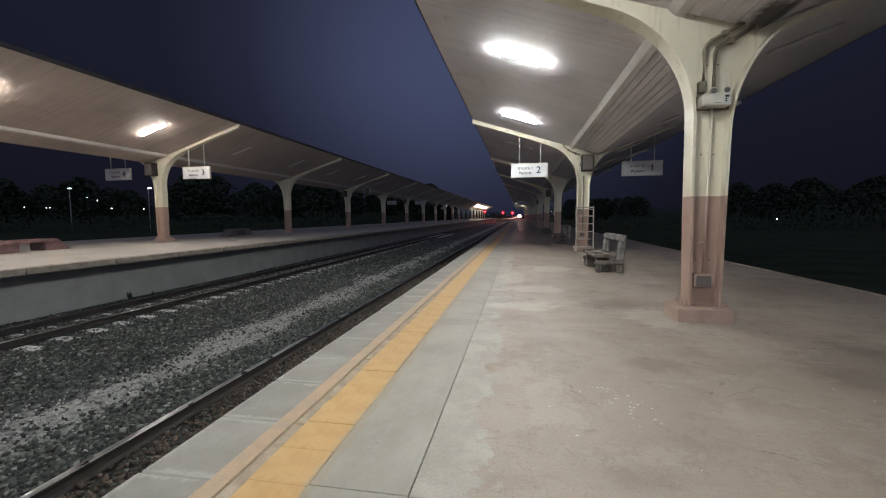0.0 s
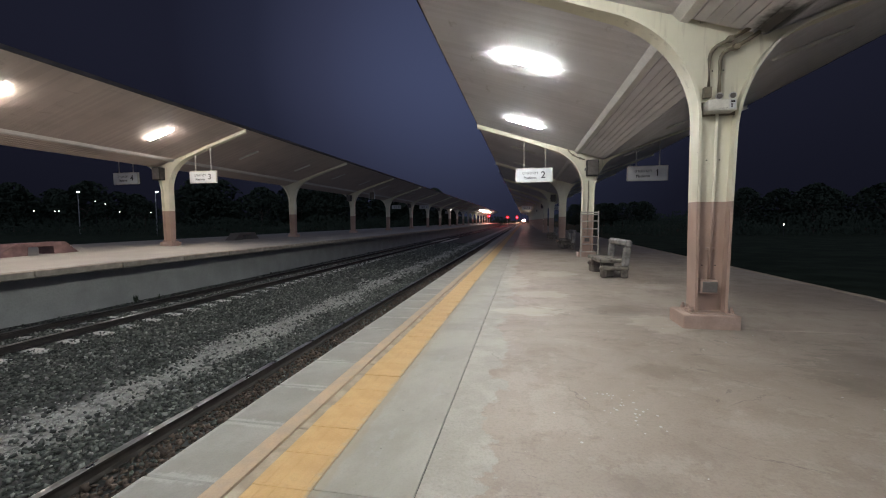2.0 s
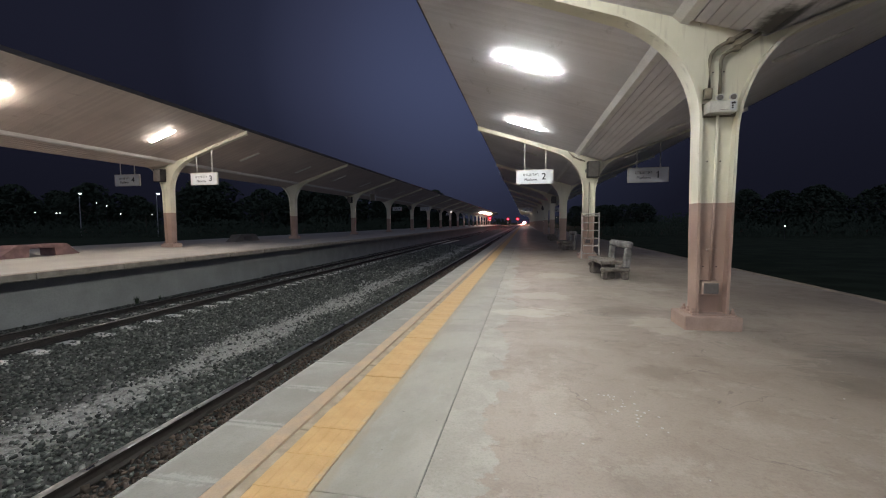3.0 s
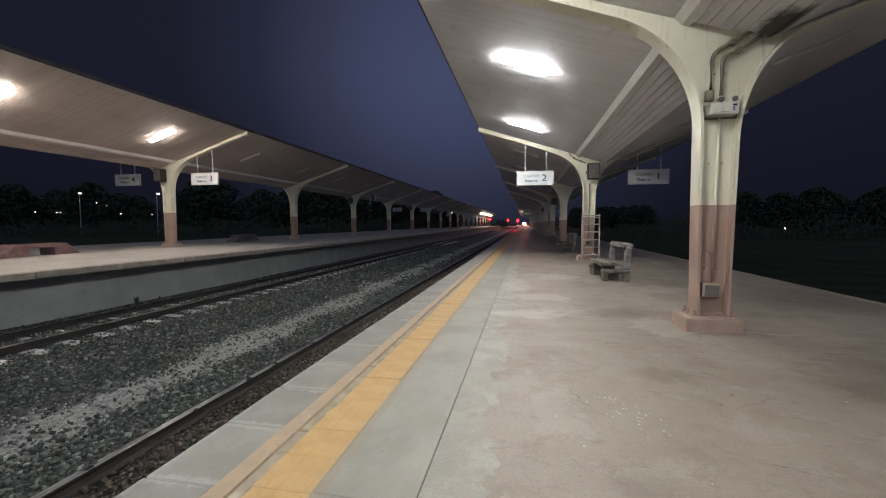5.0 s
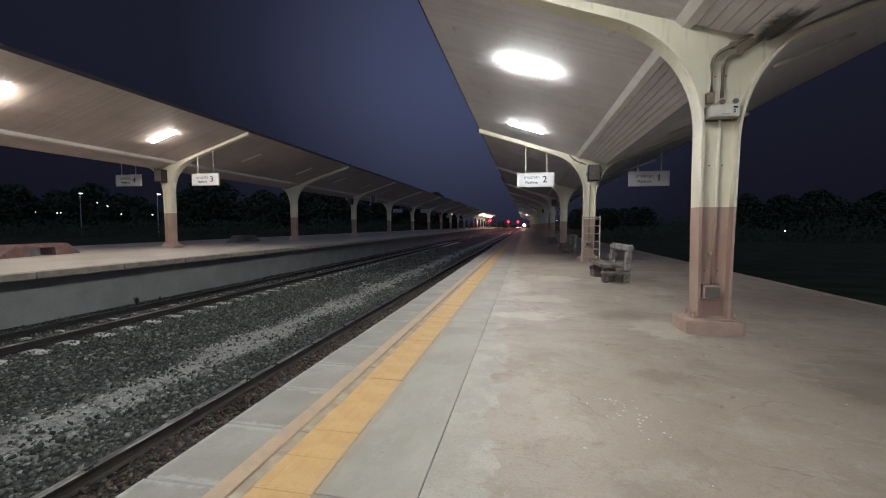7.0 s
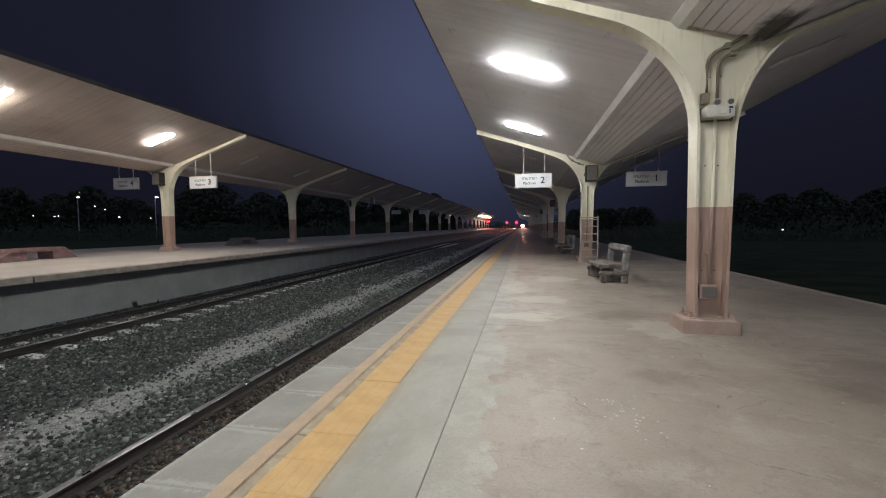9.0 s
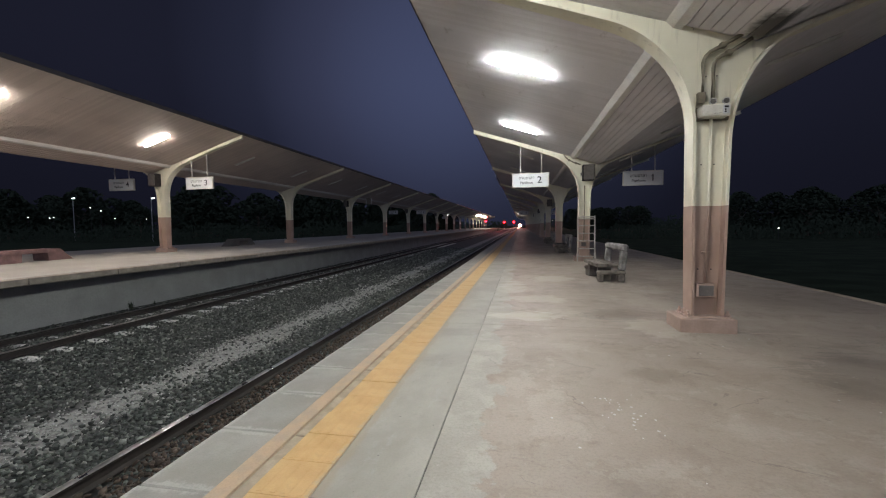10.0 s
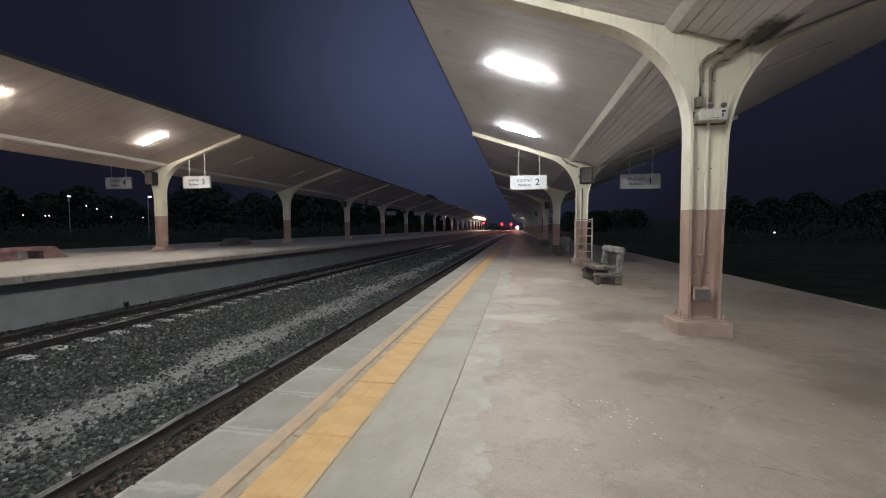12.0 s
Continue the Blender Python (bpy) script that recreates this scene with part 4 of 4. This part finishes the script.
def drop_conduit(m, paint):
    """A straight pipe down the column to a socket box."""
    bm = bmesh.new()
    tube(bm, [(0.012, -0.052, 2.64), (0.004, -0.052, 1.4), (-0.012, -0.052, 0.57)], 0.018, 8)
    ob = part("conduit", bm, paint, smooth=True)
    ob.matrix_basis = m
    bm = bmesh.new()
    box(bm, -0.055, 0.04, -0.065, -0.02, 0.96, 0.985, 0.004)
    cyl(bm, (-0.006, -0.045, 0.90), (-0.006, -0.045, 0.99), 0.02, seg=8)
    part("saddle_clip", bm, paint, ob)
    for x, z in ((-0.075, 2.06), (0.07, 2.06), (-0.085, 0.76), (0.065, 0.76), (-0.045, 3.13), (0.075, 3.13)):
        part("wall_plug", cyl(bmesh.new(), (x, -0.019, z), (x, -0.026, z), 0.008, seg=8), M_DARK, ob)
    tagged(ob, "straight conduit clipped to the column, down to the socket box", "conduit", "column conduits")
    bm = bmesh.new()
    box(bm, -0.127, 0.074, -0.12, -0.02, 0.418, 0.588, 0.006)
    ob = part("socket_box", bm, M_PLINTH)
    ob.matrix_basis = m
    part("cover", box(bmesh.new(), -0.106, 0.060, -0.128, -0.118, 0.434, 0.566, 0.006), M_GREY_BOX, ob, "grey hinged cover")
    tagged(ob, "pink painted socket box with a grey cover low on the column", "socket box")


def speaker_cable(m):
    bm = bmesh.new()
    tube(bm, [(-0.72, -0.06, 3.98), (-0.72, -0.06, 3.90), (-0.66, -0.06, 3.80), (-0.54, -0.06, 3.70), (-0.40, -0.06, 3.62), (-0.14, -0.06, 3.52)], 0.022, 8)
    for x, z in ((-0.54, 3.70), (-0.30, 3.58)):
        cyl(bm, (x - 0.03, -0.06, z + 0.016), (x + 0.03, -0.06, z - 0.016), 0.04, seg=8)
    ob = part("conduit", bm, M_CONDUIT, smooth=True)
    ob.matrix_basis = m
    tagged(ob, "bent conduit leading down to the loudspeaker", "conduit", "column conduits")


# thin shiny metal strip along part of the canopy edge, of unknown purpose
def edge_bright_strip():
    bm = bmesh.new()
    prism(bm, [(-1.80, 4.955), (-1.86, 4.955), (-1.88, 5.03), (-1.80, 5.03)], 31.0, 39.5)
    tagged(part("gutter", bm, M_BRIGHT_STRIP), "short bright strip under the canopy edge", "gutter")


def speaker(m):
    top = empty("loudspeaker", m)
    tagged(top, "dark box loudspeaker bracketed to the column head", "loudspeaker", "loudspeakers")
    part("cabinet", box(bmesh.new(), -0.20, 0.20, -0.15, 0.15, 0, 0.56, 0.01), M_DARK, top)
    part("grille", box(bmesh.new(), -0.175, 0.175, -0.158, -0.149, 0.025, 0.535, 0.003), M_GREY_BOX, top)
    part("bracket", box(bmesh.new(), -0.24, -0.20, -0.03, 0.2, 0.2, 0.3), M_GREY_BOX, top)
    return top


def weed(m):
    bm = bmesh.new()
    for i in range(26):
        a, h = random.uniform(0, 6.28), random.uniform(0.08, 0.28)
        b = Vector((0.05 * math.cos(a), 0.05 * math.sin(a), 0))
        tip = Vector((random.uniform(0.03, 0.12) * math.cos(a), random.uniform(0.03, 0.12) * math.sin(a), h))
        side = Vector((-math.sin(a), math.cos(a), 0)) * 0.014
        v = [bm.verts.new(p) for p in (b * 0.2 - side * 0.3, b * 0.2 + side * 0.3, tip * 0.6 + side, tip, tip * 0.6 - side)]
        bm.faces.new(v)
    ob = part("weed", bm, M_LEAF)
    ob.matrix_basis = m
    tagged(ob, "small dark weed growing at the foot of the wall", "weed", "weeds")


def floor_litter():
    rng = random.Random(4)
    for i in range(46):
        if i < 30:
            x, y = rng.gauss(0.72, 0.14), rng.gauss(2.98, 0.22)
        else:
            x, y = rng.uniform(-0.2, 2.6), rng.uniform(2.2, 6.5)
        r = rng.uniform(0.003, 0.0095)
        bm = bmesh.new()
        bmesh.ops.create_circle(bm, cap_ends=True, segments=6, radius=r)
        for v in bm.verts:
            v.co.x *= rng.uniform(0.7, 1.5)
        geom = bmesh.ops.extrude_face_region(bm, geom=bm.faces[:])["geom"]
        bmesh.ops.translate(bm, verts=[g for g in geom if isinstance(g, bmesh.types.BMVert)], vec=(0, 0, 0.003))
        ob = part("paint_chip", bm, M_CHIP)
        ob.matrix_basis = pose(x, y, 0.0005, 0, 0, rng.uniform(0, 360))
        tagged(ob, "white paint chip lying on the concrete floor", "paint chip", "paint chips")


def signal(x, y, h, label):
    top = empty("signal", pose(x, y, -1.0))
    tagged(top, label, "signal", "railway signals")
    part("post", cyl(bmesh.new(), (0, 0, 0), (0, 0, h + 1.4), 0.07, seg=10), M_POLE, top)
    part("head", box(bmesh.new(), -0.44, 0.44, -0.22, -0.08, h + 0.1, h + 1.8, 0.05), M_TRAIN_DARK, top)
    part("red_lens", cyl(bmesh.new(), (0, -0.22, h + 1.0), (0, -0.27, h + 1.0), 0.29, seg=14), G_RED, top, "glowing red lens")
    part("hood", cyl(bmesh.new(), (0, -0.1, h + 1.46), (0, -0.42, h + 1.44), 0.05, seg=8), M_TRAIN_DARK, top)


def street_lamp(x, y, h):
    top = empty("street_lamp", pose(x, y, -1.12))
    tagged(top, "lit street lamp on a tall pole beyond the station", "street lamp", "street lamps")
    part("pole", cyl(bmesh.new(), (0, 0, 0), (0, 0, h + 1.1), 0.11, 0.06, 10), M_POLE, top)
    part("arm", tube(bmesh.new(), [(0, 0, h + 1.0), (0.5, -0.3, h + 1.35), (1.2, -0.7, h + 1.4)], 0.05, 6), M_POLE, top)
    bm = bmesh.new()
    box(bm, 0.75, 1.55, -0.95, -0.6, h + 1.34, h + 1.5, 0.06)
    head = part("lamp_head", bm, M_POLE, top)
    part("lens", box(bmesh.new(), 0.9, 1.45, -0.9, -0.65, h + 1.25, h + 1.335, 0.03), G_STREET, head, "glowing white lens")


def tree(name, m, rng, size):
    top = empty(name, m)
    bm = bmesh.new()
    h = size
    cyl(bm, (0, 0, 0), (0, 0, h * 0.5), 0.03 * h, 0.018 * h, 8)
    for i in range(6):
        a = i * 1.05 + rng.uniform(-0.3, 0.3)
        z = h * rng.uniform(0.32, 0.48)
        cyl(bm, (0, 0, z), (0.28 * h * math.cos(a), 0.28 * h * math.sin(a), z + h * rng.uniform(0.15, 0.32)), 0.012 * h, 0.004 * h, 5)
    part("trunk", bm, M_BARK, top)
    bm = bmesh.new()
    for i in range(760):
        a, k = rng.uniform(0, 6.283), rng.random()
        z = rng.uniform(0.10, 1.0)
        r = (0.46 * math.sin(math.pi * min(1, (z + 0.06) / 1.08)) ** 0.7) * (0.35 + 0.65 * math.sqrt(k)) * (1 + 0.28 * math.sin(3 * a + z * 7))
        c = Vector((r * math.cos(a), r * math.sin(a), z)) * h
        s = h * rng.uniform(0.028, 0.066)
        q = Euler((rng.uniform(-1, 1), rng.uniform(-1, 1), rng.uniform(0, 6))).to_matrix()
        v = [bm.verts.new(c + q @ (Vector(p) * s)) for p in ((-1, 0, 0), (0, -0.6, 0.15), (1.1, 0, 0), (0, 0.6, 0.15), (0, 0, 0.5))]
        for t in ((0, 1, 4), (1, 2, 4), (2, 3, 4), (3, 0, 4), (0, 3, 2, 1)):
            bm.faces.new([v[j] for j in t])
    part("crown", bm, M_LEAF, top)
    return top


def globe_lamp(x, y, h, mat, label):
    top = empty("lamp_post", pose(x, y, -1.12))
    tagged(top, label, "lamp post", "small lamp posts")
    part("post", cyl(bmesh.new(), (0, 0, 0), (0, 0, h + 1.0), 0.035, 0.025, 8), M_TRAIN_DARK, top)
    bm = bmesh.new()
    bmesh.ops.create_icosphere(bm, subdivisions=2, radius=0.08, matrix=Matrix.Translation((0, 0, h + 1.12)))
    part("globe", bm, mat, top, "glowing globe", True)


def locomotive():
    """The train that comes in: built round its own origin on the rails, front towards -y."""
    top = empty("locomotive")
    tagged(top, "diesel locomotive with a blazing headlamp, approaching far away", "locomotive")
    bm = bmesh.new()
    prism(bm, [(-1.35, 1.05), (1.35, 1.05), (1.38, 2.9), (1.2, 3.45), (0.7, 3.75), (-0.7, 3.75), (-1.2, 3.45), (-1.38, 2.9)], 0.0, 16.0)
    bmesh.ops.bevel(bm, geom=bm.edges[:], offset=0.06, segments=1, affect="EDGES")
    body = part("body", bm, M_TRAIN, top)
    for x in (-0.62, 0.62):
        part("windscreen", box(bmesh.new(), x - 0.5, x + 0.5, -0.02, 0.05, 2.35, 3.05, 0.02), M_GLASS_DARK, body)
    # four wide lenses for one light: the extra ones stand in for its glare
    for x, z in ((-0.55, 1.75), (0.55, 1.75), (-0.18, 2.15), (0.18, 2.15)):
        part("headlamp", cyl(bmesh.new(), (x, 0.05, z), (x, -0.06, z), 0.24, seg=18), G_HEAD, top, "glowing headlamp")
    part("buffer_beam", box(bmesh.new(), -1.3, 1.3, -0.15, 0.1, 0.55, 1.04, 0.03), M_TRAIN_DARK, top)
    for y in (3.2, 12.8):
        bogie = part("bogie", box(bmesh.new(), -1.05, 1.05, y - 1.7, y + 1.7, 0.42, 1.0, 0.05), M_TRAIN_DARK, top)
        for dy in (-1.1, 1.1):
            for x in (-0.535, 0.535):
                part("wheel", cyl(bmesh.new(), (x - 0.06, y + dy, 0.46), (x + 0.06, y + dy, 0.46), 0.46, seg=20), M_RAIL, bogie)
    for k in range(2):
        y0 = 17.0 + 20.5 * k
        car = part("carriage", box(bmesh.new(), -1.38, 1.38, y0, y0 + 19.5, 0.9, 3.7, 0.12), M_TRAIN, top)
        for j in range(8):
            part("window", box(bmesh.new(), -1.40, -1.375, y0 + 1.2 + 2.3 * j, y0 + 2.5 + 2.3 * j, 1.9, 2.7), M_GLASS_DARK, car)
    return top


def place_things():
    for i in (0, 4, 8):
        y = FIRST + BAY * (i + 1) - 0.02
        dark = "white hanging sign in the unlit part of the platforms"
        for digit, x, z, axis, base in (("2", 0.365, 2.765, NEAR_X, 0), ("1", 4.285, 2.725, NEAR_X, 0), ("3", -13.80, 3.075, FAR_X, FAR_Z), ("4", -17.86, 3.12, FAR_X, FAR_Z)):
            hanging_sign(digit, x, y, z, axis, base, dark if i else "white hanging sign reading Platform %s under a canopy arm" % digit)
    for i in range(3):
        bench(pose(2.03, 10.70 + BAY * i, 0, 0, 0, 3), "weathered concrete bench beside the platform columns")
    slab_bench(pose(-15.9, 10.75, FAR_Z, 0, 0, 12), "faded red concrete slab bench on the far platform", M_BENCH_PINK)
    slab_bench(pose(-16.7, 22.2, FAR_Z, 0, 0, 8), "dark grey slab bench further along the far platform", M_GREY_BOX)
    ladder(pose(2.315, 15.47, 0, -2, 0, 0))
    m = pose(NEAR_X, FIRST - 0.02, 0)
    emergency_light(m @ pose(0.012, -0.03, 2.61))
    conduits(m)
    drop_conduit(m, M_PAINT)
    drop_conduit(pose(NEAR_X, FIRST + BAY - 0.02, 0.12), M_CONDUIT)
    for i in (1, 3, 5, 7):
        speaker(pose(2.40, FIRST + BAY * i - 0.20, 2.92))
        speaker(pose(FAR_X - 0.24, FIRST + BAY * i - 0.20, FAR_Z + 2.92))
    hanging_board(-13.78, FIRST + BAY * 3)
    speaker_cable(pose(NEAR_X, FIRST + BAY, 0))
    edge_bright_strip()
    weed(pose(-10.85, 9.75, -0.96))
    weed(pose(-10.85, 10.5, -0.96) @ Matrix.Scale(0.6, 4))
    floor_litter()
    for x, y, h, label in ((-13.6, 165, 3.1, "red signal lamp on a post beyond the far platform"), (-6.5, 165, 2.6, "red signal lamp on a post between the tracks"), (-2.75, 165, 2.6, "red signal lamp on a post at the platform end")):
        signal(x, y, h, label)
    for x, y, h in ((-91.0, 70, 7.6), (-72.0, 70, 7.2)):
        street_lamp(x, y, h)
    for x, y, h in ((-102.9, 70, 4.1), (-97.2, 70, 3.9), (-96.2, 70, 3.95), (-80.8, 70, 3.6), (-73.3, 70, 3.4), (-86.7, 70, 5.9), (-85.4, 71, 5.3), (34.1, 63, 0.58)):
        globe_lamp(x, y, h, G_SMALL, "small lit globe lamp on a post beyond the station")
    for x, y, h in ((-13.6, 77, 3.4), (4.4, 230, 1.7), (5.2, 184, 1.8), (10.1, 230, 1.7), (9.7, 184, 1.9), (10.4, 180, 4.3), (11.7, 160, 2.9)):
        globe_lamp(x, y, h, G_SMALL if x < 0 else G_WARM, "small lit globe lamp on a post far along the platform")
    rng = random.Random(9)
    kinds = [tree("tree", pose(-68, 98, -1.1), rng, 11.5), tree("tree", pose(43, 92, -1.1), rng, 8.5), tree("tree", pose(-90, 101, -1.1), rng, 14.5)]
    for t in kinds:
        tagged(t, "dark leafy tree against the night sky", "tree", "trees beyond the station")
    for i in range(46):
        x, y = -190 + 3.1 * i + rng.uniform(-2, 2), 100 + rng.uniform(-8, 18) + 0.25 * i
        copy_thing(kinds[(0, 2, 0, 1)[i % 4]], pose(x, y, -1.1, 0, 0, rng.uniform(0, 360)))
    for i in range(16):
        x, y = -52 + 2.1 * i + rng.uniform(-1, 1), 104 + rng.uniform(-6, 14)
        copy_thing(kinds[(1, 0, 1)[i % 3]], pose(x, y, -1.1, 0, 0, rng.uniform(0, 360)))
    for i in range(52):
        x, y = 20 + 2.0 * i + rng.uniform(-1.5, 1.5), 88 + rng.uniform(-10, 16) - 0.5 * i + (70 if i < 12 else 12)
        copy_thing(kinds[1], pose(x, y, -1.1, 0, 0, rng.uniform(0, 360)))


def far_woods():
    """A low dark belt of woods closes the distance on both sides of the line."""
    rng = np.random.default_rng(3)
    bm = bmesh.new()
    for x in np.concatenate([np.arange(-420, -14, 2.2), np.arange(12, 330, 2.2)]):
        top = 6.5 + 2.0 * math.sin(x * 0.05) + 1.5 * math.sin(x * 0.17) + rng.uniform(-1.2, 1.2)
        for k in range(9):
            c = Vector((x + rng.uniform(-2, 2), 410 + rng.uniform(-8, 8), -1.0 + top * rng.uniform(0.05, 1.0)))
            r = rng.uniform(0.6, 1.5)
            v = [bm.verts.new(c + Vector(p) * r) for p in ((-1, -0.3, -0.5), (0.2, -0.6, -0.7), (1.1, 0.1, -0.3), (0.1, 0.7, -0.4), (rng.uniform(-0.5, 0.5), 0, 0.9))]
            for t in ((0, 1, 4), (1, 2, 4), (2, 3, 4), (3, 0, 4), (0, 3, 2, 1)):
                bm.faces.new([v[j] for j in t])
    tagged(part("far_woods", bm, M_LEAF), "low dark belt of distant woods", "woods", kind="stuff")


def undergrowth():
    """Scrub that fills the gap under the trees on both sides."""
    rng = np.random.default_rng(8)
    bm = bmesh.new()
    for x0, x1, y0, slope in ((-190, -30, 62.0, 0.06), (-40, -19, 96.0, 0.0), (13, 130, 74.0, -0.10)):
        for x in np.arange(x0, x1, 0.55):
            top = 2.6 + 0.8 * math.sin(x * 0.31) + 0.5 * math.sin(x * 0.83)
            for k in range(30):
                c = Vector((x + rng.uniform(-1, 1), y0 + slope * (x - x0) + rng.uniform(-5, 5), -1.1 + top * rng.uniform(0.05, 1.0)))
                r = rng.uniform(0.09, 0.24)
                v = [bm.verts.new(c + Vector(p) * r) for p in ((-0.8, -0.3, -0.9), (0.2, -0.6, -0.7), (0.9, 0.1, -0.5), (0.1, 0.7, -0.4), (rng.uniform(-0.9, 0.9), 0, 1.5))]
                for t in ((0, 1, 4), (1, 2, 4), (2, 3, 4), (3, 0, 4), (0, 3, 2, 1)):
                    bm.faces.new([v[j] for j in t])
    tagged(part("undergrowth", bm, M_LEAF), "dark scrub growing under the trees", "scrub", kind="stuff")


place_structure()
place_things()
far_woods()
undergrowth()
train = locomotive()


def motions():
    """The train rolls in slowly on the near line."""
    rows = []
    for t in (0.0, 3.0, 6.0, 9.0, 12.0):
        y = 470.0 - 7.0 * t
        rows.append((t, pose(-3.13 + bend(y), y, RAIL_TOP, 0, 0, -0.45)))
    walk(train, rows)


motions()
